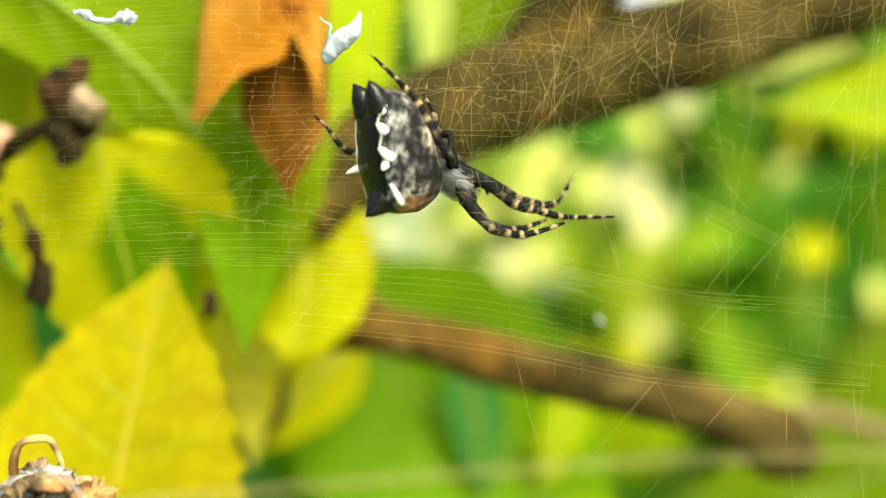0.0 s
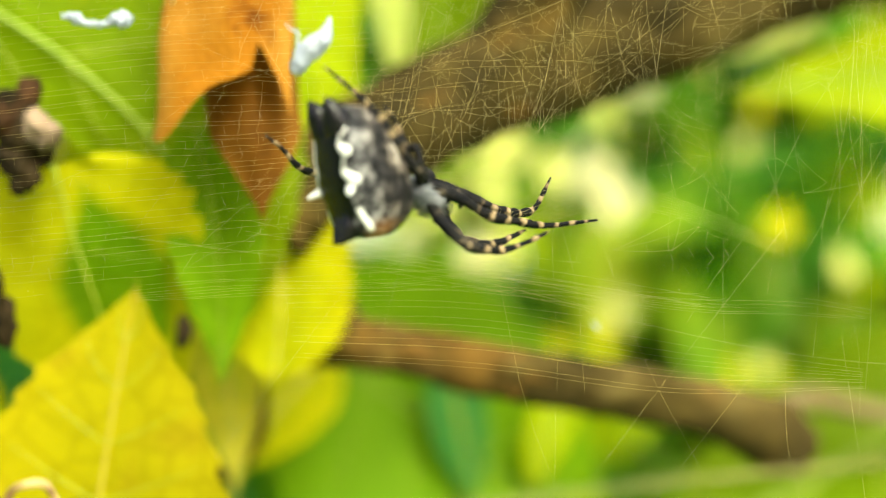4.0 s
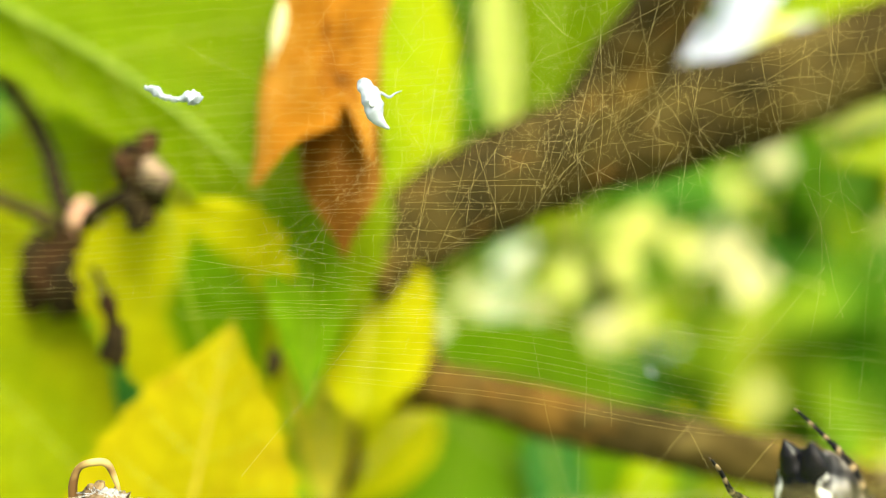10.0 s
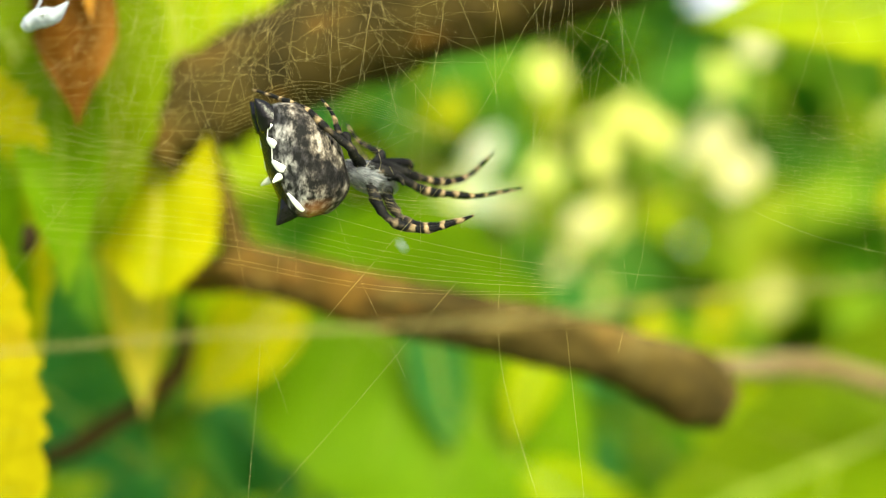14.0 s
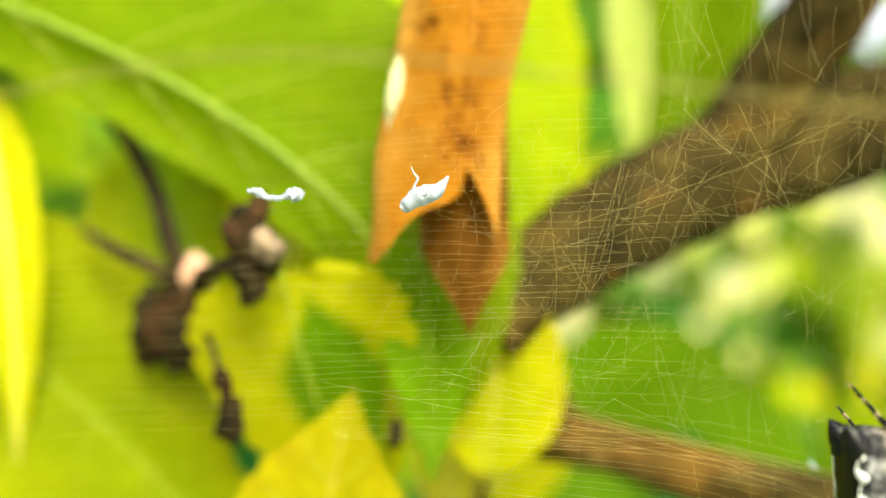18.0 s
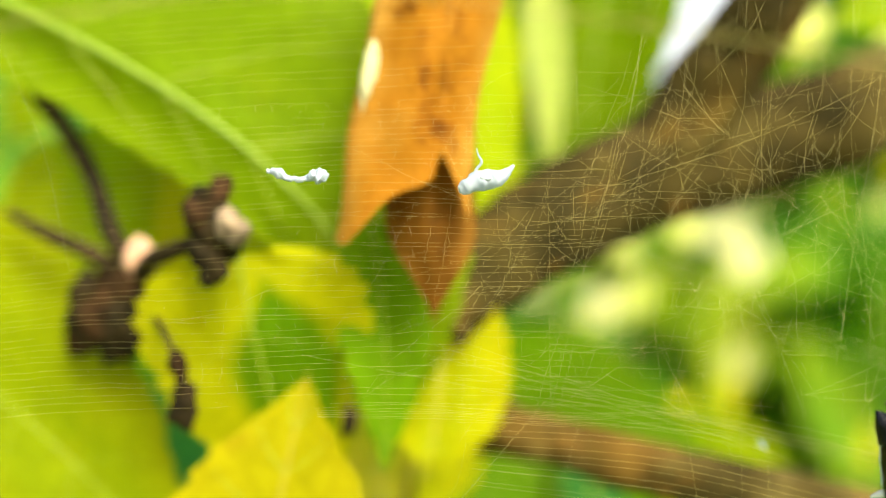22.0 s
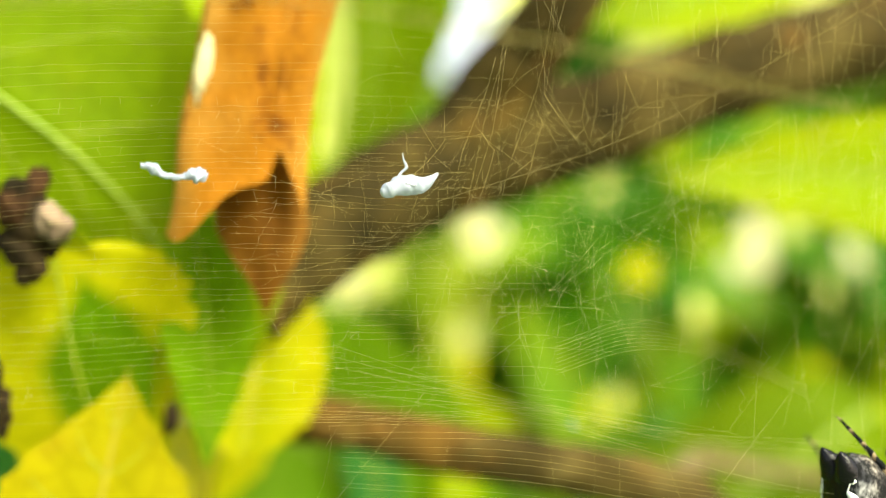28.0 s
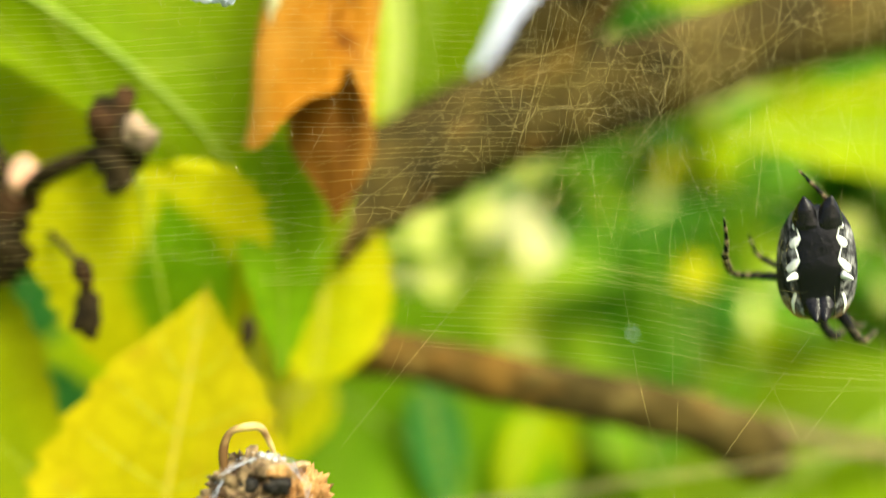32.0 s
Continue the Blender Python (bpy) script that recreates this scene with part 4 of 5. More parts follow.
    mains = [[(1.95, 7.3, -0.41), (1.95, 7.3, -1.22), (2.23, 7.3, -2.22)], [(2.31, 7.3, -0.41), (2.47, 7.3, -1.93), (2.53, 7.3, -2.71)], [(0.42, 7, -0.78), (0.39, 7, -1.3), (0.3, 7, -2.2)], [(1.68, 7.2, -0.65), (0.96, 7.2, -1.5), (-0.13, 7.1, -2.71)],
             [(2.53, 7.3, 0.32), (3.74, 7.3, -0.31), (4.71, 7.3, -0.63), (6.04, 7.3, -1.46)], [(-2.2, 6.9, 0.4), (-1.0, 6.9, 0.2), (0.2, 7.0, -0.05), (2.0, 7.0, -0.5), (4.0, 7.2, -0.7)],
             [(1.9, 7.1, 0.3), (1.2, 7.0, -0.5), (0.6, 6.9, -1.2)], [(-0.7, 7.0, 0.2), (-1.2, 7.0, -0.4), (-1.7, 7.0, -1.0)], [(-4.4, 7.2, 2.4), (-4.1, 7.2, 1.7), (-3.9, 7.2, 0.9)],
             [(0.9, 7.2, 4.2), (1.3, 7.2, 2.6), (1.1, 7.15, 1.0), (1.0, 7.1, 0.4)], [(2.9, 7.3, 4.3), (2.6, 7.3, 2.8), (2.7, 7.2, 1.2), (2.2, 7.1, 0.2)], [(-0.6, 7.2, 1.4), (0.8, 7.2, 1.9), (2.6, 7.2, 2.9), (4.6, 7.3, 4.0)]]
    for pts in mains:
        threads([smooth_line(pts, 8)], 0.00055, "anchor_thread", ob, THREAD, "stronger anchor thread")
    return ob


# ---- the spider ----
def leg_material():
    m, n, l, b = nodes("spider_leg")
    uv = n.new("ShaderNodeUVMap").outputs[0]
    sep = n.new("ShaderNodeSeparateXYZ")
    l.new(uv, sep.inputs[0])
    wob = noise_tex(n, l, 1500, 2)
    along = math_node(n, l, "ADD", sep.outputs[1], math_node(n, l, "MULTIPLY", wob, 0.09))
    phase = math_node(n, l, "FRACT", math_node(n, l, "MULTIPLY", along, 9.0))
    band = ramp(n, l, phase, ((0.46, (0.004, 0.004, 0.004)), (0.6, (0.2, 0.14, 0.07)), (0.78, (0.3, 0.22, 0.12)), (0.92, (0.004, 0.004, 0.004))))
    near = ramp(n, l, along, ((0.3, (0.03, 0.028, 0.026)), (0.55, (0, 0, 0))))
    dark = ramp(n, l, along, ((0.38, (1, 1, 1)), (0.56, (0, 0, 0))))
    sp = ramp(n, l, noise_tex(n, l, 900, 3), ((0.42, (0.003, 0.003, 0.004)), (0.6, (0.014, 0.013, 0.012)), (0.76, (0.15, 0.115, 0.07))))
    l.new(mix_col(n, l, dark, band, sp), b.inputs["Base Color"])
    b.inputs["Roughness"].default_value = 0.75
    b.inputs["Specular IOR Level"].default_value = 0.12
    bump(n, l, b, noise_tex(n, l, 2600, 3), 0.8, 0.00015)
    return m


def abdomen_material():
    m, n, l, b = nodes("spider_abdomen")
    uv = n.new("ShaderNodeUVMap").outputs[0]
    sep = n.new("ShaderNodeSeparateXYZ")
    l.new(uv, sep.inputs[0])
    co = n.new("ShaderNodeTexCoord").outputs["Object"]
    mp = n.new("ShaderNodeMapping")
    mp.inputs["Scale"].default_value = (1, 1, 0.6)
    l.new(co, mp.inputs[0])
    mott = noise_tex(n, l, 2300, 5, mp.outputs[0], 0.65)
    big = noise_tex(n, l, 330, 3, co)
    flank = ramp(n, l, mott, ((0.42, (0.006, 0.005, 0.005)), (0.53, (0.1, 0.082, 0.065)), (0.68, (0.36, 0.32, 0.28))))
    grey = ramp(n, l, mott, ((0.44, (0.008, 0.008, 0.008)), (0.66, (0.32, 0.31, 0.31))))
    ang = math_node(n, l, "ABSOLUTE", math_node(n, l, "SUBTRACT", sep.outputs[0], 0.5))
    side = ramp(n, l, math_node(n, l, "ADD", ang, math_node(n, l, "MULTIPLY", math_node(n, l, "SUBTRACT", big, 0.5), 0.08)), ((0.16, (0, 0, 0)), (0.25, (1, 1, 1))))
    col = mix_col(n, l, side, grey, flank)
    col = mix_col(n, l, 1.0, col, ramp(n, l, noise_tex(n, l, 520, 3, co), ((0.42, (0.1, 0.1, 0.12)), (0.58, (1.1, 1.1, 1.1)))), "MULTIPLY")
    black = ramp(n, l, math_node(n, l, "ADD", ang, math_node(n, l, "MULTIPLY", math_node(n, l, "SUBTRACT", mott, 0.5), 0.02)), ((0.088, (1, 1, 1)), (0.098, (0, 0, 0))))
    col = mix_col(n, l, black, col, (0.003, 0.003, 0.004))
    low = math_node(n, l, "MULTIPLY", ramp(n, l, sep.outputs[1], ((0.0, (1, 1, 1)), (0.16, (0, 0, 0)))), ramp(n, l, math_node(n, l, "ABSOLUTE", math_node(n, l, "SUBTRACT", ang, 0.24)), ((0.0, (1, 1, 1)), (0.12, (0, 0, 0)))))
    col = mix_col(n, l, math_node(n, l, "MULTIPLY", low, 0.8), col, (0.55, 0.22, 0.07))
    l.new(col, b.inputs["Base Color"])
    rough = ramp(n, l, black, ((0.0, (0.75, 0.75, 0.75)), (1.0, (0.26, 0.26, 0.26))))
    l.new(rough, b.inputs["Roughness"])
    b.inputs["Specular IOR Level"].default_value = 0.2
    bump(n, l, b, mott, 0.6, 0.00015)
    return m


LEAN = Euler((0, radians(-9), 0)).to_matrix()


def body_at(a, h):
    """The abdomen's skin, in centimetres: a degrees round from the back line, h from -1 (below) to 1 (above)."""
    z = 0.44 * h
    cx = 0.02 + 0.05 * math.exp(-((h + 0.55) ** 2) / 0.12) - 0.13 * max(0.0, h) ** 1.5
    r = 0.31 * max(0.0, 1 - abs(h + 0.12 if h > -0.12 else (h + 0.12) * 1.1) ** 2.6 * (0.62 if h > 0 else 0.9)) ** 0.55
    if h > 0.93:
        r *= max(0.0, (1 - h) / 0.07) ** 0.5
    if h < -0.95:
        r *= max(0.0, (1 + h) / 0.05) ** 0.5
    ca, sa = math.cos(radians(a)), math.sin(radians(a))
    flat = 1 - 0.1 * max(0.0, ca) ** 6
    return LEAN @ Vector((cx - r * ca * flat, -r * 0.95 * sa, z)) * 0.9


def spider():
    leg_mat, abd = leg_material(), abdomen_material()
    black = plain("spider_black", (0.003, 0.003, 0.004), (0.009, 0.008, 0.008), 800, 0.24, 0.5, 0.0002, spec=0.22)
    white = plain("spider_white", (0.66, 0.67, 0.62), (0.8, 0.8, 0.76), 900, 0.5, 0.3, 0.00005)
    fur = plain("spider_fur", (0.02, 0.023, 0.028), (0.12, 0.13, 0.15), 1800, 0.7, 0.6, 0.0001)
    hair = plain("spider_hair", (0.08, 0.085, 0.09), (0.24, 0.25, 0.26), 900, 0.5)
    bristle = plain("spider_bristle", (0.01, 0.01, 0.01), (0.09, 0.08, 0.06), 900, 0.5, spec=0.1)
    ob = thing("spider", (0, 0, 0), "grey and black tent spider with white scalloped marks and banded legs", "spider")
    bm = bmesh.new()
    uvl = bm.loops.layers.uv.verify()
    nh, na = 44, 64
    rings = [[bm.verts.new(body_at(-180 + 360 * j / na, -1 + 2 * i / nh)) for j in range(na)] for i in range(nh + 1)]
    for i in range(nh):
        for j in range(na):
            j2 = (j + 1) % na
            f = bm.faces.new((rings[i][j], rings[i][j2], rings[i + 1][j2], rings[i + 1][j]))
            for loop, (a, b) in zip(f.loops, ((j, i), (j + 1, i), (j + 1, i + 1), (j, i + 1))):
                loop[uvl].uv = (a / na, b / nh)
    bmesh.ops.remove_doubles(bm, verts=bm.verts, dist=0.0005)
    bmesh.ops.recalc_face_normals(bm, faces=bm.faces)
    part("abdomen", bm, abd, ob, "mottled grey-brown abdomen with a black back")
    for y in (-1, 1):
        bm = bmesh.new()
        tube(bm, [LEAN @ Vector(q) * 0.9 for q in ((-0.13, 0.06 * y, 0.15), (-0.19, 0.075 * y, 0.28), (-0.255, 0.085 * y, 0.38), (-0.295, 0.095 * y, 0.44), (-0.315, 0.1 * y, 0.465))], [0.05, 0.105, 0.066, 0.026, 0.003], 16, 6, 0.1, 1.0, 12.0)
        part("tubercle", bm, black, ob, "black shiny horn")
        bm = bmesh.new()
        tube(bm, [LEAN @ Vector(q) * 0.9 for q in ((0.0, 0.03 * y, -0.18), (-0.07, 0.035 * y, -0.3), (-0.14, 0.03 * y, -0.39), (-0.19, 0.03 * y, -0.445), (-0.215, 0.03 * y, -0.475))], [0.03, 0.1, 0.066, 0.026, 0.003], 14, 6, 0.12, 0.0, 20.0)
        part("tubercle", bm, black, ob)
        bm = bmesh.new()
        tube(bm, [LEAN @ Vector(q) * 0.9 for q in ((-0.2, 0.17 * y, -0.12), (-0.25, 0.22 * y, -0.15), (-0.265, 0.235 * y, -0.163))], [0.028, 0.013, 0.003], 10, 4, 0.05)
        part("tubercle", bm, white, ob, "small white pointed horn")
        # white scalloped marks on the skin
        for a0, h0, a1, h1, w in ((33, 0.74, 35, 0.66, 0.005), (33, 0.66, 43, 0.54, 0.026), (36, 0.55, 28, 0.36, 0.005), (28, 0.38, 44, 0.24, 0.034), (36, 0.26, 28, -0.02, 0.005), (28, 0.0, 50, -0.16, 0.038), (38, -0.56, 66, -0.87, 0.03)):
            bm = bmesh.new()
            uvl = bm.loops.layers.uv.verify()
            rows = []
            for k in range(9):
                t = k / 8
                a, h = a0 + (a1 - a0) * t, h0 + (h1 - h0) * t
                c = body_at(a * -y, h)
                d = (body_at((a0 + (a1 - a0) * (t + 0.05)) * -y, h0 + (h1 - h0) * (t + 0.05)) - body_at((a0 + (a1 - a0) * (t - 0.05)) * -y, h0 + (h1 - h0) * (t - 0.05))).normalized()
                nrm = (c - Vector((0.03, 0, c.z))).normalized()
                side = d.cross(nrm).normalized()
                ww = w * (0.55 + 0.75 * t) * math.sin(math.pi * min(1, 0.12 + t * 0.82)) ** 0.5
                rows.append([bm.verts.new(c + nrm * e + side * s * ww) for s, e in ((-1, -0.006), (-0.8, 0.003), (0, 0.005), (0.8, 0.003), (1, -0.006))])
            for p, q in zip(rows, rows[1:]):
                for s in range(4):
                    bm.faces.new((p[s], p[s + 1], q[s + 1], q[s]))
            part("white_mark", bm, white, ob)
    # head and chest, covered in pale fur
    bm = bmesh.new()
    blob(bm, (0.455, -0.02, -0.07), (0.19, 0.115, 0.09), 1.0, 0.12, 3, Euler((0, radians(16), 0)).to_matrix())
    part("cephalothorax", bm, fur, ob, "grey hairy head and chest")
    bm = bmesh.new()
    blob(bm, (0.6, -0.02, -0.115), (0.06, 0.075, 0.06), 2.0, 0.12, 3)
    part("head", bm, fur, ob)
    for y in (-1, 1):
        bm = bmesh.new()
        tube(bm, [(0.6, 0.045 * y - 0.02, -0.13), (0.635, 0.045 * y - 0.02, -0.165), (0.64, 0.04 * y - 0.02, -0.2)], [0.03, 0.028, 0.01], 8, 4)
        part("fang", bm, black, ob)
        bm = bmesh.new()
        tube(bm, [(0.6, 0.07 * y - 0.02, -0.09), (0.67, 0.1 * y - 0.02, -0.06), (0.71, 0.1 * y - 0.02, -0.12)], [0.017, 0.017, 0.01], 7, 4)
        part("palp", bm, leg_mat, ob)
    rng = random.Random(9)
    hairs = []
    for _ in range(900):
        d = Vector((rng.gauss(0, 1), rng.gauss(0, 1), rng.gauss(0, 1))).normalized()
        c = Vector((0.455 + 0.185 * d.x, -0.02 + 0.11 * d.y, -0.07 - 0.05 * d.x + 0.085 * d.z))
        hairs.append([c, c + d * 0.02 + Vector((0.012, 0, -0.005)), c + d * 0.03 + Vector((0.035, 0, -0.012))])
    threads(hairs, 0.0012, "hair", ob, hair, "short pale hairs")
    legs = {"fore": ((0.451, -0.087, -0.004), (0.640, -0.157, -0.063), (0.870, -0.205, -0.147), (1.047, -0.272, -0.163), (1.241, -0.354, -0.168), (1.569, -0.480, -0.095)),
            "fore_far": ((0.541, -0.014, 0.03), (0.794, -0.069, -0.03), (1.077, -0.098, -0.087), (1.247, -0.110, -0.075), (1.365, -0.113, -0.015), (1.472, -0.128, 0.196)),
            "second": ((0.477, -0.090, -0.12), (0.536, -0.209, -0.275), (0.637, -0.283, -0.364), (0.799, -0.353, -0.381), (0.939, -0.411, -0.338), (1.108, -0.496, -0.234)),
            "second_far": ((0.577, -0.015, -0.11), (0.694, -0.069, -0.256), (0.801, -0.123, -0.325), (0.941, -0.190, -0.317), (1.045, -0.230, -0.265), (1.139, -0.263, -0.205)),
            "hind": ((0.381, -0.100, -0.01), (0.255, -0.230, 0.03), (0.105, -0.240, 0.138), (-0.008, -0.180, 0.300), (-0.083, -0.109, 0.395), (-0.150, -0.012, 0.490), (-0.236, 0.108, 0.599)),
            "hind_far": ((0.472, 0.03, 0.026), (0.550, 0.345, 0.061), (0.372, 0.550, 0.031), (0.042, 0.611, 0.061), (-0.077, 0.600, 0.093), (-0.183, 0.599, 0.170), (-0.304, 0.612, 0.233)),
            "third": ((0.429, -0.090, -0.01), (0.315, -0.180, 0.066), (0.268, -0.190, 0.165), (0.237, -0.120, 0.185), (0.193, -0.06, 0.326), (0.115, -0.03, 0.425)),
            "third_far": ((0.520, 0.006, 0.02), (0.60, 0.08, 0.09), (0.60, 0.152, 0.12), (0.56, 0.278, 0.16), (0.50, 0.380, 0.214), (0.42, 0.439, 0.34))}
    limbs = {}
    for which, pts in legs.items():
        bm = bmesh.new()
        thick = 0.66 if pts[-1][0] > 0.9 else 0.52
        tube(bm, pts, [k * thick for k in (0.045, 0.062, 0.060, 0.05, 0.040, 0.056, 0.05, 0.036, 0.044, 0.032, 0.026, 0.023, 0.010)], 12, 9, 0.3, pts[1][1], 22.0)
        leg = part("leg", bm, leg_mat, ob, "black and tan banded leg")
        fine = []
        line = smooth_line(pts, 10)
        for i in range(4, len(line), 1):
            for _ in range(3):
                d = Vector((rng.gauss(0, 1), rng.gauss(0, 1), rng.gauss(0, 1))).normalized()
                r = 0.036 - 0.027 * i / len(line)
                step = (line[i] - line[i - 1]).normalized()
                fine.append([line[i] + d * r * 0.8, line[i] + d * (r + 0.012) + step * 0.015])
        h = threads(fine, 0.0007, "hair", ob, bristle)
        h.parent = leg
        limbs[which] = leg
    ob.scale = (0.96, 0.96, 0.96)
    return ob, limbs


def silk_parcel():
    ob = thing("wrapped_prey", (0, 0, 0), "white silk-wrapped prey hanging in the web", "wrapped prey")
    bm = bmesh.new()
    tube(bm, [(-0.16, 0, -0.06), (-0.12, 0.01, -0.045), (-0.03, 0, -0.005), (0.06, 0, 0.008), (0.115, 0, 0.04), (0.155, 0, 0.085)], [0.02, 0.044, 0.062, 0.052, 0.026, 0.006], 18, 10, 0.28, 1.0, 22)
    part("wrapping", bm, SILK, ob)
    bm = bmesh.new()
    tube(bm, [(-0.08, 0, 0.0), (-0.06, 0.01, 0.06), (-0.03, 0, 0.1), (-0.05, 0, 0.14), (-0.06, 0, 0.18)], [0.014, 0.008, 0.008, 0.005, 0.002], 7, 5, 0.4, 2.0, 20)
    part("silk_tail", bm, SILK, ob)
    bm = bmesh.new()
    blob(bm, (0.0, -0.056, 0.005), (0.035, 0.014, 0.018), 3.0, 0.3)
    part("prey", bm, plain("prey_grey", (0.3, 0.32, 0.4), (0.5, 0.52, 0.6), 700, 0.7), ob, "grey insect showing through the silk")
    return ob


def silk_tuft():
    ob = thing("silk_tuft", (0, 0, 0), "small white tuft of silk caught in the web", "silk tuft")
    bm = bmesh.new()
    tube(bm, [(-0.18, 0, 0.035), (-0.12, 0, 0.022), (-0.04, 0, -0.014), (0.05, 0.01, -0.014), (0.1, 0, 0.004), (0.15, 0, -0.006), (0.165, 0, -0.03)], [0.012, 0.026, 0.016, 0.017, 0.03, 0.044, 0.014], 16, 10, 0.7, 5.0, 40)
    part("silk", bm, SILK, ob)
    bm = bmesh.new()
    blob(bm, (0.145, 0.01, 0.025), (0.022, 0.016, 0.022), 4.0, 0.4)
    part("silk_knot", bm, SILK, ob)
    return ob


def silk_crumb():
    ob = thing("silk_crumb", (0.98, 9.5, -0.43), "tiny white crumb of silk in the web", "silk crumb")
    bm = bmesh.new()
    tube(bm, [(0.955, 9.5, -0.39), (0.965, 9.5, -0.415), (0.985, 9.5, -0.435), (1.01, 9.5, -0.47)], [0.005, 0.012, 0.015, 0.004], 9, 5, 0.5, 2.0, 30)
    part("silk", bm, SILK, ob)
    return ob


def husk():
    """The dry remains of an insect, bundled below the web."""
    ob = thing("insect_husk", (0, 0, 0), "dry orange-brown insect husk wrapped in silk with one bent leg", "insect husk")
    shell = plain("husk_shell", (0.04, 0.022, 0.01), (0.38, 0.26, 0.14), 620, 0.8, 1.0, 0.0006, 6.0, (0.38, 0.62), 0.1)
    orange = plain("husk_orange", (0.13, 0.05, 0.012), (0.48, 0.26, 0.1), 520, 0.7, 1.0, 0.0006, 6.0, (0.36, 0.62), 0.1)
    dark = plain("husk_dark", (0.006, 0.006, 0.007), (0.03, 0.024, 0.018), 500, 0.6, spec=0.15)
    bm = bmesh.new()
    blob(bm, (-0.09, 0, -0.14), (0.25, 0.2, 0.23), 1.0, 0.55, 9, sub=5)
    part("shell", bm, shell, ob)
    bm = bmesh.new()
    blob(bm, (0.2, 0.02, -0.17), (0.16, 0.15, 0.18), 3.0, 0.5, 9, sub=5)
    part("shell", bm, orange, ob, "orange bulging end")
    rng = random.Random(21)
    for i in range(12):
        a = rng.uniform(0, 6.28)
        bm = bmesh.new()
        blob(bm, (-0.05 + 0.24 * math.cos(a), -0.13 + rng.uniform(-0.04, 0.03), -0.15 + 0.2 * math.sin(a)), (rng.uniform(0.04, 0.09), 0.06, rng.uniform(0.03, 0.07)), i * 1.7, 0.6, 7)
        part("crumb", bm, (shell, orange)[i % 3 == 0], ob, "dry crumbling scrap")
    # Dark lumps on the shell give the shade of its hollows.
    for at, s in (((0.05, -0.17, -0.04), (0.085, 0.06, 0.055)), ((-0.1, -0.18, -0.03), (0.05, 0.05, 0.05)), ((-0.02, -0.19, -0.15), (0.06, 0.04, 0.03)), ((-0.13, -0.17, -0.17), (0.045, 0.04, 0.03))):
        bm = bmesh.new()
        blob(bm, at, s, at[0] * 9, 0.6, 6)
        part("hollow", bm, dark, ob, "dark lump for the shade of a hollow")
    bm = bmesh.new()
    blob(bm, (-0.01, -0.05, 0.06), (0.1, 0.08, 0.06), 6.0, 0.7, 8, sub=4)
    part("silk_cap", bm, plain("dusty_silk", (0.2, 0.19, 0.17), (0.55, 0.54, 0.52), 700, 0.9, 1.0, 0.0005), ob, "grey dusty silk cap")
    fibres = []
    for i in range(70):
        a = rng.uniform(0, 6.28)
        c = Vector((-0.03 + 0.26 * math.cos(a), -0.2 + 0.1 * rng.random(), -0.13 + 0.24 * math.sin(a)))
        d = Vector((-math.sin(a), rng.uniform(-0.4, 0.2), math.cos(a)))
        fibres.append([c, c + d * 0.07 + Vector((0, -0.02, 0)), c + d * 0.15])
    threads(fibres, 0.0012, "silk_fibre", ob, SILK, "loose silk fibres")
    bm = bmesh.new()
    tube(bm, [(0.14, -0.05, 0.03), (0.2, -0.05, 0.06), (0.24, -0.05, 0.05)], [0.03, 0.022, 0.012], 8, 4, 0.3, 1.0, 20)
    part("leg_stub", bm, shell, ob)
    bm = bmesh.new()
    tube(bm, [(-0.26, 0, 0.0), (-0.27, 0, 0.14), (-0.23, 0, 0.25), (-0.12, 0, 0.285), (-0.04, 0, 0.27), (0.02, 0, 0.16), (0.04, 0, 0.1)], [0.03, 0.03, 0.022, 0.026, 0.024, 0.016, 0.012], 10, 6, 0.1)
    part("leg", bm, plain("husk_leg", (0.1, 0.05, 0.015), (0.5, 0.36, 0.14), 300, 0.6, 0.5, 0.0002, 2.0, (0.42, 0.55), 0.15), ob, "bent brown and tan banded leg")
    return ob


ground()
sky_backdrop()
branches()
dead_leaf()
near_leaves()
background()
far_foliage()
spider_web = web()
the_spider, spider_legs = spider()
parcel = silk_parcel()
tuft = silk_tuft()
silk_crumb()
remains = husk()

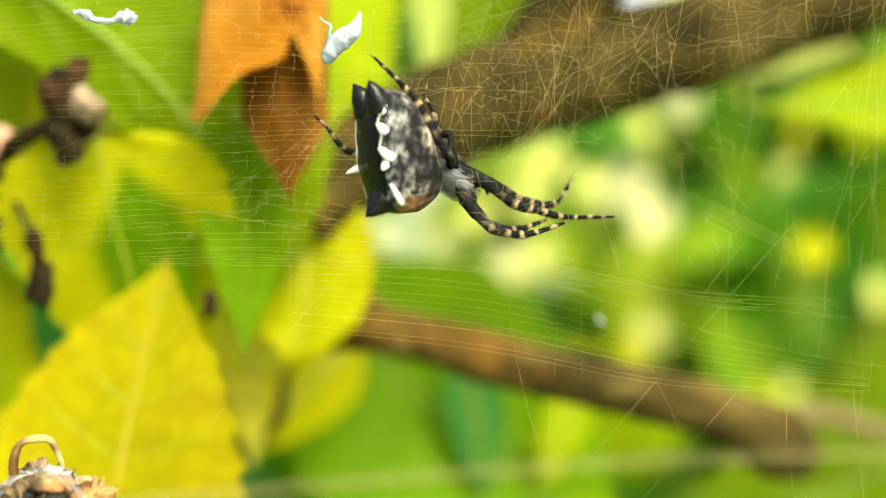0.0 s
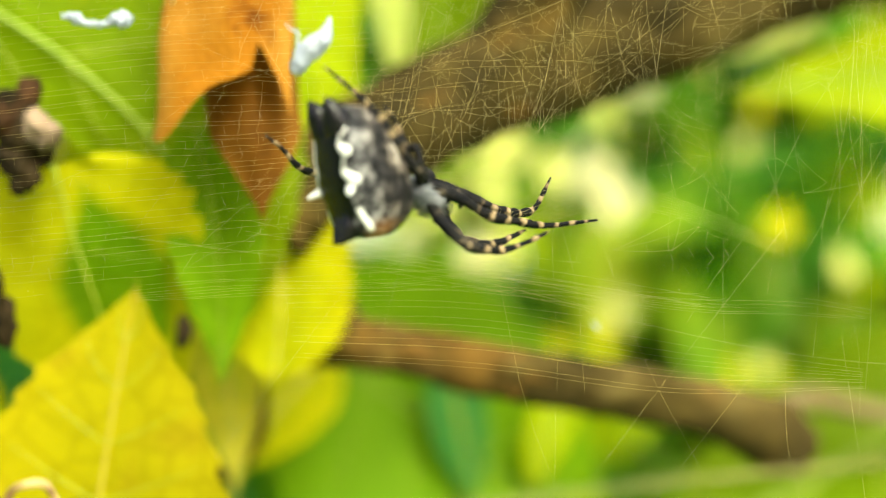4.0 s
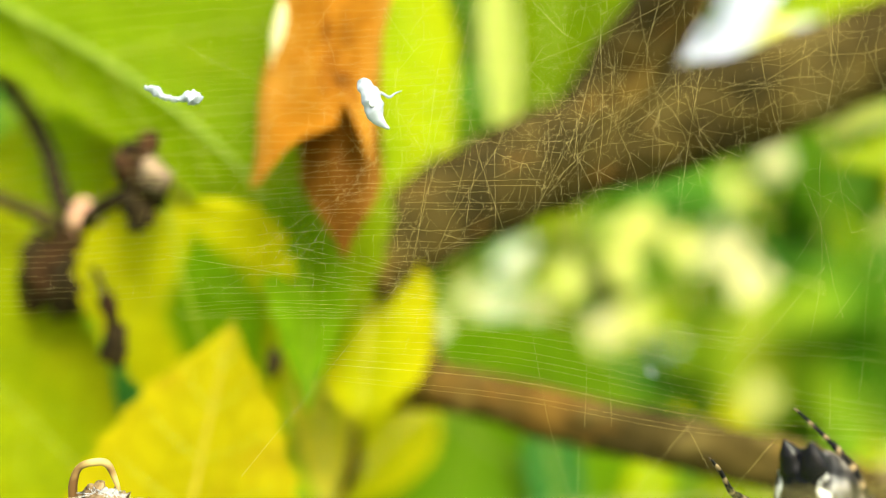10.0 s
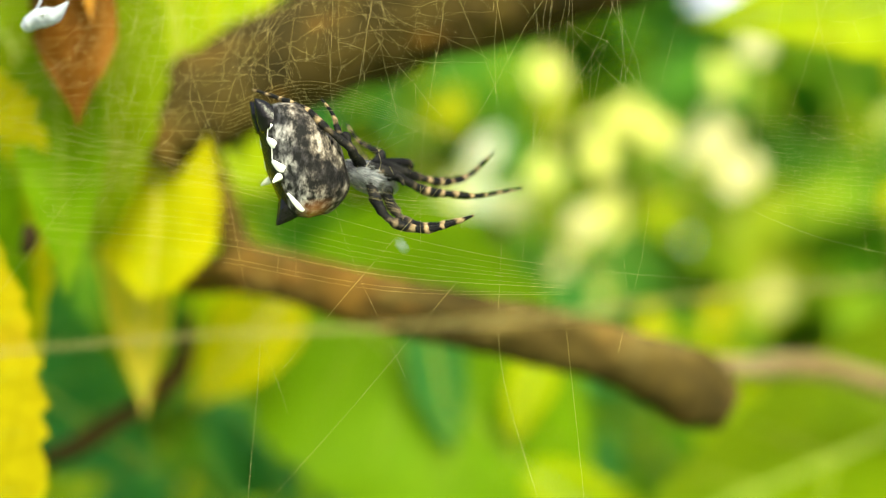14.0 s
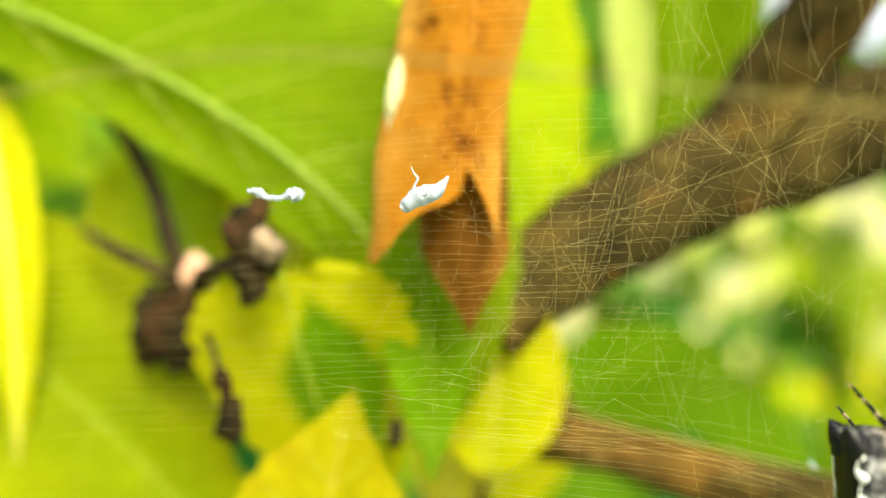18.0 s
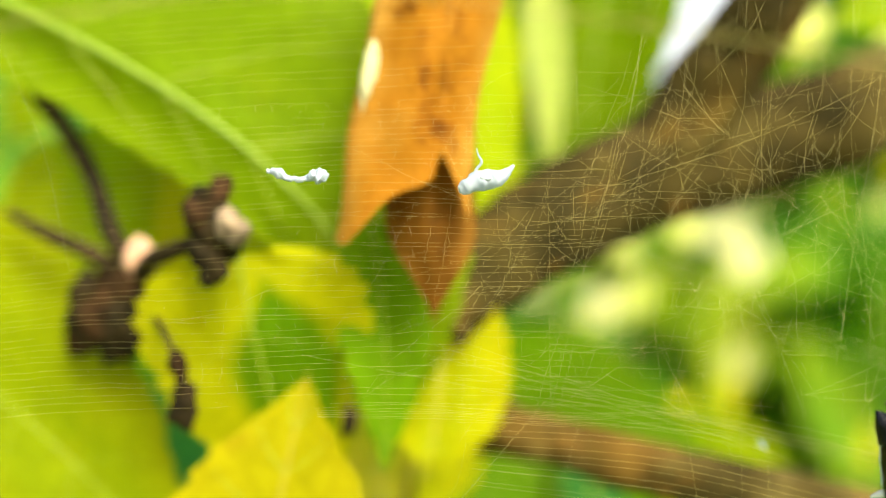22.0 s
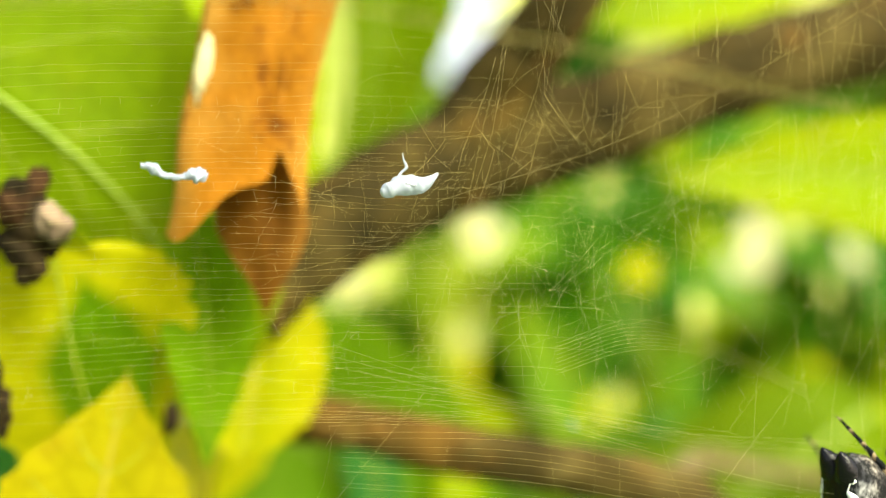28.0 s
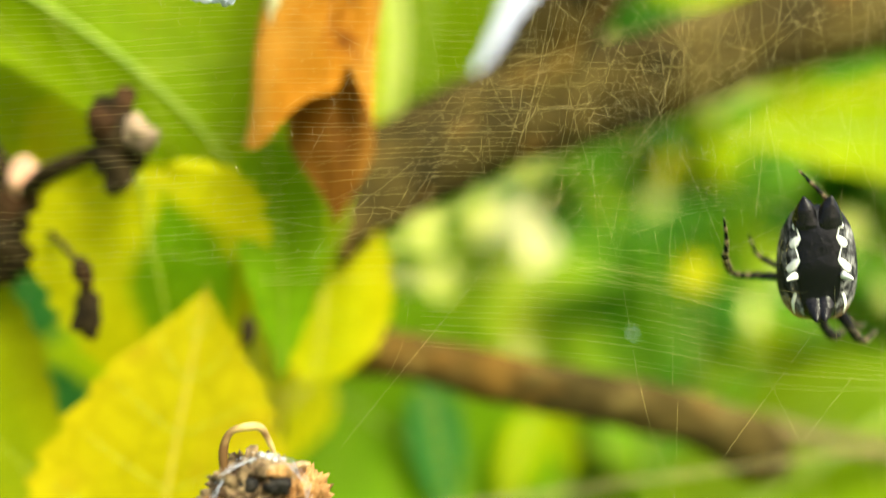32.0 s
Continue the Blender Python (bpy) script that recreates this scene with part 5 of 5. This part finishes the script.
SPIDER = [
    (0, pose(-0.00561, 0.06872, 0.00712, 0, 10, 40.0)),
    (0.5, pose(-0.00524, 0.06480, 0.00646, 0, 10, 40.0)),
    (1, pose(-0.00373, 0.05534, 0.00650, 0, 10, 40.2)),
    (1.5, pose(-0.00429, 0.05553, 0.00652, 0, 10, 40.0)),
    (2, pose(-0.00271, 0.05582, 0.00582, 0, 10, 40.1)),
    (2.5, pose(-0.00290, 0.05512, 0.00534, 0, 10, 41.8)),
    (4.5, pose(-0.00753, 0.07077, 0.00733, 0, 8, 40.3)),
    (5, pose(-0.00729, 0.07104, 0.00692, 0, 8, 40.9)),
    (5.5, pose(-0.00752, 0.07473, 0.00813, 0, 8, 40.0)),
    (6, pose(-0.00594, 0.07260, 0.00756, 0, 8, 39.8)),
    (6.5, pose(-0.00626, 0.06968, 0.00884, 0, 9, 39.1)),
    (7, pose(-0.00665, 0.06816, 0.00833, 0, 10, 40.5)),
    (7.5, pose(-0.00678, 0.06774, 0.00778, 0, 10, 41.7)),
    (8, pose(-0.00643, 0.06846, 0.00787, 0, 10, 41.6)),
    (8.5, pose(-0.00651, 0.06822, 0.00776, 0, 10, 41.8)),
    (9, pose(-0.00636, 0.06805, 0.00748, 0, 10, 40.5)),
    (9.5, pose(-0.00669, 0.06779, 0.00771, 0, 10, 42.0)),
    (9.8, pose(-0.00601, 0.06712, 0.00762, 0, 10, 43.6)),
    (9.9, pose(-0.00421, 0.06690, 0.00789, 0, 18, 42.7)),
    (10, pose(0.01801, 0.06668, -0.01157, 0, 18, 49.8)),
    (10.1, pose(0.01446, 0.06787, 0.00004, 0, 3, 22.3)),
    (10.2, pose(0.01410, 0.06856, -0.00222, 0, 3, 17.4)),
    (10.3, pose(0.01341, 0.06924, -0.00184, 0, 0, 12.9)),
    (10.4, pose(0.01531, 0.06993, -0.00040, 0, 0, 6.2)),
    (10.5, pose(0.01329, 0.07062, -0.00165, 0, 4, 8.3)),
    (10.6, pose(0.01472, 0.07042, -0.00190, 0, 4, 8.7)),
    (10.7, pose(0.01536, 0.07022, -0.00149, 0, 4, 9.7)),
    (10.8, pose(0.01469, 0.07003, -0.00240, 0, 4, 10.8)),
    (11, pose(0.01357, 0.06963, -0.00117, 0, 4, 13.8)),
    (11.5, pose(0.01025, 0.07479, 0.00026, 0, 6, 21.6)),
    (12, pose(0.00705, 0.07959, 0.00143, 0, 5, 30.7)),
    (12.5, pose(0.00535, 0.08154, 0.00214, 0, 4, 33.1)),
    (13, pose(0.00519, 0.08168, 0.00129, 0, 4, 32.7)),
    (13.5, pose(0.00628, 0.08017, 0.00141, 0, 4, 31.3)),
    (14, pose(0.00666, 0.07968, 0.00138, 0, 4, 31.3)),
    (14.5, pose(0.00707, 0.07970, 0.00159, 0, 3, 29.1)),
    (15, pose(0.00927, 0.07639, -0.00084, 0, 3, 24.4)),
    (15.5, pose(0.01109, 0.07461, -0.00034, 0, 3, 16.9)),
    (17.5, pose(0.01198, 0.07388, -0.00130, 0, 10, 26.7)),
    (18, pose(0.01177, 0.07433, -0.00166, 0, 10, 25.9)),
    (18.5, pose(0.01155, 0.07396, -0.00246, 0, 10, 25.4)),
    (19, pose(0.01296, 0.07114, -0.00261, 0, 10, 22.5)),
    (19.5, pose(0.01259, 0.07137, -0.00129, 0, 10, 23.2)),
    (20, pose(0.01325, 0.06972, -0.00078, 0, 10, 22.3)),
    (20.5, pose(0.01304, 0.07046, -0.00209, 0, 10, 20.3)),
    (21, pose(0.01454, 0.06971, -0.00265, 0, 10, 18.0)),
    (21.5, pose(0.01448, 0.07023, -0.00153, 0, 10, 17.5)),
    (22, pose(0.01500, 0.07177, -0.00274, 0, 10, 15.2)),
    (22.5, pose(0.01553, 0.07125, -0.00170, 0, 10, 15.4)),
    (23, pose(0.01653, 0.07101, -0.00324, 0, 10, 14.4)),
    (23.5, pose(0.01631, 0.07172, -0.00242, 0, 10, 13.9)),
    (24, pose(0.01751, 0.07156, -0.00383, 0, 10, 11.1)),
    (24.5, pose(0.01805, 0.07190, -0.00394, 0, 10, 11.0)),
    (26.5, pose(0.02111, 0.07137, -0.00544, 0, 12, 13.5)),
    (27, pose(0.02086, 0.07091, -0.00508, 0, 12, 14.5)),
    (27.5, pose(0.02167, 0.07035, -0.00514, 0, 12, 14.2)),
    (28, pose(0.02257, 0.06995, -0.00625, 0, 12, 12.9)),
    (28.5, pose(0.02186, 0.07080, -0.00504, 0, 12, 13.5)),
    (29, pose(0.02150, 0.06978, -0.00517, 0, 12, 12.9)),
    (29.5, pose(0.02142, 0.06915, -0.00483, 0, 12, 12.8)),
    (30, pose(0.02117, 0.06768, -0.00352, 0, 12, 13.0)),
    (30.5, pose(0.02151, 0.06552, -0.00614, 0, 12, 11.8)),
    (30.9, pose(0.02047, 0.06741, -0.01050, 0, 6, 30.0)),
    (31.2, pose(0.01884, 0.06749, -0.00107, 0, 10, 41.0)),
    (31.6, pose(0.01859, 0.06737, -0.00154, 0, 18, 51.0)),
    (31.8, pose(0.01683, 0.06752, -0.00086, 0, 16, 60.6)),
    (32, pose(0.01456, 0.06767, 0.00113, 0, 14, 68.7)),
]
PARCEL = [
    (0, pose(-0.00897, 0.06872, 0.01420, 0, -30, 0)),
    (0.5, pose(-0.00851, 0.06480, 0.01321, 0, -30, 0)),
    (1, pose(-0.00694, 0.05534, 0.01296, 0, -30, 0)),
    (2, pose(-0.00595, 0.05582, 0.01244, 0, -30, 0)),
    (2.5, pose(-0.00565, 0.05512, 0.01183, 0, -30, 0)),
    (4.5, pose(-0.01050, 0.07077, 0.01471, 0, -30, 0)),
    (5, pose(-0.01086, 0.07104, 0.01450, 0, -30, 0)),
    (6, pose(-0.00947, 0.07260, 0.01504, 0, -30, 0)),
    (6.5, pose(-0.01013, 0.06968, 0.01550, 0, -30, 0)),
    (7, pose(-0.01021, 0.06816, 0.01497, 0, -30, 0)),
    (7.5, pose(-0.01017, 0.06774, 0.01479, 0, -30, 0)),
    (8, pose(-0.01006, 0.06846, 0.01507, 0, -30, 0)),
    (8.5, pose(-0.00965, 0.06822, 0.01480, 0, -30, 0)),
    (9, pose(-0.00965, 0.06805, 0.01480, 0, -30, 0)),
    (9.8, pose(-0.00875, 0.06712, 0.01473, 0, -30, 0)),
    (9.9, pose(-0.00869, 0.06690, 0.01525, 0, -30, 0)),
    (10, pose(-0.00865, 0.06668, 0.01357, 0, 85, 0)),
    (10.1, pose(-0.00757, 0.06787, 0.01797, 0, 25, 0)),
    (10.2, pose(-0.01307, 0.06856, 0.01605, 0, 15, 0)),
    (10.3, pose(-0.01145, 0.06924, 0.01793, 0, 5, 0)),
    (10.4, pose(-0.01362, 0.06993, 0.01736, 0, 5, 0)),
    (10.5, pose(-0.01427, 0.07062, 0.01767, 0, -0, 0)),
    (10.7, pose(-0.01202, 0.07022, 0.01676, 0, -0, 0)),
    (11, pose(-0.01440, 0.06963, 0.01616, 0, -0, 0)),
    (11.5, pose(-0.01536, 0.07479, 0.01558, 0, -0, 0)),
    (12.5, pose(-0.01234, 0.08154, 0.01096, 0, -0, 0)),
    (14, pose(-0.01146, 0.07968, 0.01149, 0, -0, 0)),
    (15, pose(-0.01366, 0.07639, 0.01392, 0, -0, 0)),
    (15.5, pose(-0.01675, 0.07461, 0.01683, 0, -0, 0)),
    (17.5, pose(-0.01527, 0.07388, 0.01626, 0, -10, 0)),
    (18, pose(-0.01543, 0.07433, 0.01606, 0, -8, 0)),
    (18.5, pose(-0.01504, 0.07396, 0.01555, 0, -5, 0)),
    (19, pose(-0.01332, 0.07114, 0.01480, 0, -3, 0)),
    (19.5, pose(-0.01341, 0.07137, 0.01537, 0, -3, 0)),
    (20, pose(-0.01308, 0.06972, 0.01550, 0, -1, 0)),
    (20.5, pose(-0.01281, 0.07046, 0.01414, 0, -1, 0)),
    (21, pose(-0.01176, 0.06971, 0.01471, 0, -1, 0)),
    (21.5, pose(-0.01166, 0.07023, 0.01455, 0, -1, 0)),
    (22, pose(-0.01121, 0.07177, 0.01511, 0, -0, 0)),
    (22.5, pose(-0.01115, 0.07125, 0.01488, 0, -0, 0)),
    (23, pose(-0.01094, 0.07101, 0.01473, 0, -0, 0)),
    (23.5, pose(-0.01086, 0.07172, 0.01463, 0, -0, 0)),
    (24, pose(-0.01015, 0.07156, 0.01470, 0, -0, 0)),
    (24.5, pose(-0.01006, 0.07190, 0.01451, 0, -0, 0)),
    (26.5, pose(-0.00845, 0.07137, 0.01543, 0, -5, 0)),
    (27, pose(-0.00867, 0.07091, 0.01495, 0, -0, 0)),
    (27.5, pose(-0.00835, 0.07035, 0.01518, 0, 3, 0)),
    (28, pose(-0.00789, 0.06995, 0.01497, 0, 5, 0)),
    (28.5, pose(-0.00817, 0.07080, 0.01535, 0, 5, 0)),
    (29, pose(-0.00799, 0.06978, 0.01560, 0, 7, 0)),
    (29.5, pose(-0.00780, 0.06915, 0.01566, 0, 7, 0)),
    (30, pose(-0.00764, 0.06768, 0.01582, 0, 7, 0)),
    (30.5, pose(-0.00813, 0.06552, 0.01466, 0, 7, 0)),
    (30.9, pose(-0.01211, 0.06741, 0.01689, 0, 5, 0)),
    (31, pose(-0.01880, 0.06761, 0.02125, 0, -5, 0)),
    (31.2, pose(-0.01852, 0.06749, 0.02084, 0, -5, 0)),
    (31.6, pose(-0.01330, 0.06737, 0.02030, 0, 5, 0)),
    (31.8, pose(-0.01403, 0.06752, 0.02034, 0, 25, 0)),
    (32, pose(-0.01327, 0.06767, 0.02048, 0, 25, 0)),
]
TUFT = [
    (0, pose(-0.02408, 0.06872, 0.01539, 0, -0, 0)),
    (0.5, pose(-0.02307, 0.06480, 0.01437, 0, -0, 0)),
    (1, pose(-0.02031, 0.05534, 0.01422, 0, -0, 0)),
    (2, pose(-0.02013, 0.05582, 0.01342, 0, -0, 0)),
    (2.5, pose(-0.01982, 0.05512, 0.01326, 0, -0, 0)),
    (4.5, pose(-0.02363, 0.07077, 0.01674, 0, -0, 0)),
    (5, pose(-0.02561, 0.07104, 0.01578, 0, -0, 0)),
    (6, pose(-0.02467, 0.07260, 0.01592, 0, -0, 0)),
    (6.5, pose(-0.02481, 0.06968, 0.01643, 0, -0, 0)),
    (7, pose(-0.02492, 0.06816, 0.01598, 0, -0, 0)),
    (8, pose(-0.02514, 0.06846, 0.01618, 0, -0, 0)),
    (8.5, pose(-0.02502, 0.06822, 0.01618, 0, -0, 0)),
    (9, pose(-0.02476, 0.06805, 0.01597, 0, -0, 0)),
    (9.8, pose(-0.02454, 0.06712, 0.01546, 0, -0, 0)),
    (10, pose(-0.02212, 0.06668, 0.01457, 0, 8, 0)),
    (10.2, pose(-0.02433, 0.06856, 0.01652, 0, 8, 0)),
    (10.5, pose(-0.02613, 0.07062, 0.01715, 0, 8, 0)),
    (11, pose(-0.02541, 0.06963, 0.01557, 0, 8, 0)),
    (12, pose(-0.01821, 0.07959, 0.01105, 0, 8, 0)),
    (14, pose(-0.02016, 0.07968, 0.01069, 0, 8, 0)),
    (15, pose(-0.02024, 0.07639, 0.01116, 0, 8, 0)),
    (15.5, pose(-0.01899, 0.07461, 0.00805, 0, 8, 0)),
    (17.5, pose(-0.02571, 0.07388, 0.01646, 0, -0, 0)),
    (18, pose(-0.02582, 0.07433, 0.01622, 0, -0, 0)),
    (18.5, pose(-0.02530, 0.07396, 0.01586, 0, -0, 0)),
    (19, pose(-0.02458, 0.07114, 0.01526, 0, -0, 0)),
    (19.5, pose(-0.02442, 0.07137, 0.01594, 0, -0, 0)),
    (20, pose(-0.02407, 0.06972, 0.01592, 0, -0, 0)),
    (20.5, pose(-0.02416, 0.07046, 0.01474, 0, -0, 0)),
    (21, pose(-0.02334, 0.06971, 0.01509, 0, -0, 0)),
    (21.5, pose(-0.02336, 0.07023, 0.01521, 0, -0, 0)),
    (22, pose(-0.02331, 0.07177, 0.01530, 0, -0, 0)),
    (22.5, pose(-0.02345, 0.07125, 0.01520, 0, -0, 0)),
    (23, pose(-0.02340, 0.07101, 0.01510, 0, -0, 0)),
    (23.5, pose(-0.02325, 0.07172, 0.01532, 0, -0, 0)),
    (24, pose(-0.02308, 0.07156, 0.01500, 0, -0, 0)),
    (24.5, pose(-0.02306, 0.07190, 0.01457, 0, -0, 0)),
    (26.5, pose(-0.02288, 0.07137, 0.01571, 0, 4, 0)),
    (27, pose(-0.02251, 0.07091, 0.01542, 0, 4, 0)),
    (27.5, pose(-0.02227, 0.07035, 0.01561, 0, 4, 0)),
    (28, pose(-0.02230, 0.06995, 0.01542, 0, 4, 0)),
    (28.5, pose(-0.02252, 0.07080, 0.01560, 0, 4, 0)),
    (29, pose(-0.02208, 0.06978, 0.01557, 0, 4, 0)),
    (29.5, pose(-0.02194, 0.06915, 0.01565, 0, 4, 0)),
    (30, pose(-0.02172, 0.06768, 0.01562, 0, 4, 0)),
    (30.5, pose(-0.02059, 0.06552, 0.01464, 0, 4, 0)),
    (31, pose(-0.02518, 0.06761, 0.01791, 0, 4, 0)),
    (31.5, pose(-0.02515, 0.06729, 0.01705, 0, 4, 0)),
    (32, pose(-0.02546, 0.06767, 0.01821, 0, 4, 0)),
]
HUSK = [
    (0, pose(-0.02614, 0.06772, -0.01377, 0, 0, 0)),
    (0.5, pose(-0.02458, 0.06380, -0.01319, 0, 0, 0)),
    (1, pose(-0.02192, 0.05434, -0.01282, 0, 0, 0)),
    (2, pose(-0.02093, 0.05482, -0.01352, 0, 0, 0)),
    (2.5, pose(-0.02100, 0.05412, -0.01429, 0, 0, 0)),
    (4.5, pose(-0.02537, 0.06977, -0.01220, 0, 0, 0)),
    (6, pose(-0.02602, 0.07160, -0.01463, 0, 0, 0)),
    (7, pose(-0.02759, 0.06716, -0.01443, 0, 0, 0)),
    (7.5, pose(-0.02844, 0.06674, -0.01346, 0, 0, 0)),
    (8, pose(-0.02866, 0.06746, -0.01219, 0, 0, 0)),
    (9, pose(-0.02868, 0.06705, -0.01189, 0, 0, 0)),
    (9.8, pose(-0.02846, 0.06612, -0.01351, 0, 0, 0)),
    (10, pose(-0.02510, 0.06568, -0.01205, 0, 0, 0)),
    (10.2, pose(-0.02652, 0.06756, -0.01160, 0, 0, 0)),
    (10.5, pose(-0.02739, 0.06962, -0.01168, 0, 0, 0)),
    (10.8, pose(-0.02679, 0.06903, -0.01401, 0, 0, 0)),
    (11, pose(-0.02655, 0.06863, -0.01460, 0, 0, 0)),
    (11.5, pose(-0.02621, 0.07379, -0.01373, 0, 0, 0)),
    (12.5, pose(-0.02561, 0.08054, -0.01569, 0, 0, 0)),
    (14, pose(-0.02234, 0.07868, -0.01450, 0, 0, 0)),
    (15, pose(-0.02368, 0.07539, -0.01485, 0, 0, 0)),
    (15.5, pose(-0.02467, 0.07361, -0.01378, 0, 0, 0)),
    (17.5, pose(-0.03150, 0.07288, -0.01485, 0, 0, 0)),
    (19, pose(-0.03042, 0.07014, -0.01424, 0, 0, 0)),
    (24, pose(-0.03273, 0.07056, -0.01321, 0, 0, 0)),
    (28, pose(-0.02870, 0.06895, -0.01266, 0, 0, 0)),
    (31, pose(-0.02734, 0.06661, -0.01109, 0, 0, 0)),
    (31.6, pose(-0.02521, 0.06637, -0.01222, 0, 0, 0)),
    (32, pose(-0.02141, 0.06667, -0.01161, 0, 0, 0)),
]
WEB = [
    (0, pose(0.005, 0.06872, 0.02)),
    (0.5, pose(0.005, 0.06380, 0.02)),
    (1, pose(0.005, 0.05200, 0.02)),
    (1.5, pose(0.005, 0.05200, 0.02)),
    (2, pose(0.005, 0.05200, 0.02)),
    (2.5, pose(0.005, 0.05200, 0.02)),
    (4.5, pose(0.005, 0.07777, 0.02)),
    (5, pose(0.005, 0.07804, 0.02)),
    (5.5, pose(0.005, 0.07950, 0.02)),
    (6, pose(0.005, 0.07950, 0.02)),
    (6.5, pose(0.005, 0.06968, 0.02)),
    (7, pose(0.005, 0.06816, 0.02)),
    (7.5, pose(0.005, 0.06774, 0.02)),
    (8, pose(0.005, 0.06846, 0.02)),
    (8.5, pose(0.005, 0.06822, 0.02)),
    (9, pose(0.005, 0.06805, 0.02)),
    (9.5, pose(0.005, 0.06779, 0.02)),
    (10, pose(0.005, 0.06668, 0.02)),
    (10.5, pose(0.005, 0.07012, 0.02)),
    (11, pose(0.005, 0.06913, 0.02)),
    (11.5, pose(0.005, 0.07429, 0.02)),
    (12, pose(0.005, 0.07909, 0.02)),
    (12.5, pose(0.005, 0.07950, 0.02)),
    (13, pose(0.005, 0.07950, 0.02)),
    (13.5, pose(0.005, 0.07950, 0.02)),
    (14, pose(0.005, 0.07918, 0.02)),
    (14.5, pose(0.005, 0.07920, 0.02)),
    (15, pose(0.005, 0.07589, 0.02)),
    (15.5, pose(0.005, 0.07411, 0.02)),
    (17.5, pose(0.005, 0.07338, 0.02)),
    (18, pose(0.005, 0.07383, 0.02)),
    (18.5, pose(0.005, 0.07346, 0.02)),
    (19, pose(0.005, 0.07064, 0.02)),
    (19.5, pose(0.005, 0.07087, 0.02)),
    (20, pose(0.005, 0.06922, 0.02)),
    (20.5, pose(0.005, 0.06996, 0.02)),
    (21, pose(0.005, 0.06921, 0.02)),
    (21.5, pose(0.005, 0.06973, 0.02)),
    (22, pose(0.005, 0.07127, 0.02)),
    (22.5, pose(0.005, 0.07075, 0.02)),
    (23, pose(0.005, 0.07051, 0.02)),
    (23.5, pose(0.005, 0.07122, 0.02)),
    (24, pose(0.005, 0.07106, 0.02)),
    (24.5, pose(0.005, 0.07140, 0.02)),
    (26.5, pose(0.005, 0.07087, 0.02)),
    (27, pose(0.005, 0.07041, 0.02)),
    (27.5, pose(0.005, 0.06985, 0.02)),
    (28, pose(0.005, 0.06945, 0.02)),
    (28.5, pose(0.005, 0.07030, 0.02)),
    (29, pose(0.005, 0.06928, 0.02)),
    (29.5, pose(0.005, 0.06865, 0.02)),
    (30, pose(0.005, 0.06718, 0.02)),
    (30.5, pose(0.005, 0.06502, 0.02)),
    (31, pose(0.005, 0.06589, 0.02)),
    (31.5, pose(0.005, 0.06543, 0.02)),
    (32, pose(0.005, 0.06567, 0.02)),
]


def motions():
    walk(the_spider, SPIDER)
    # the legs are set anew while the spider hangs in the swinging web
    still = pose(0, 0, 0)
    turns = {"fore": ((0.451, -0.087, -0.004), (-8, 1, 22)), "fore_far": ((0.541, -0.014, 0.03), (38, -7, 20)), "second": ((0.477, -0.09, -0.12), (4, 4, 0)),
             "second_far": ((0.577, -0.015, -0.11), (5, 10, -5)), "hind": ((0.381, -0.1, -0.01), (-26, 2, 14)), "hind_far": ((0.472, 0.03, 0.026), (0, 0, -62))}
    for which, (hip, turn) in turns.items():
        at = pose(*[q * CM for q in hip])
        drawn = at @ pose(0, 0, 0, *turn) @ at.inverted()
        later = at @ pose(0, 0, 0, 0, 14, -34) @ at.inverted() if which == "hind_far" else still
        walk(spider_legs[which], [(0, still), (9.9, still), (10.5, drawn), (15.5, drawn), (17.3, later), (30.5, later), (31.4, still), (32, still)])
    walk(spider_web, WEB)
    parcel.scale = (1.09, 1.09, 1.09)
    walk(parcel, PARCEL)
    tuft.scale = (1.09, 1.09, 1.09)
    walk(tuft, TUFT)
    remains.scale = (1.01, 1.01, 1.01)
    walk(remains, HUSK)


motions()
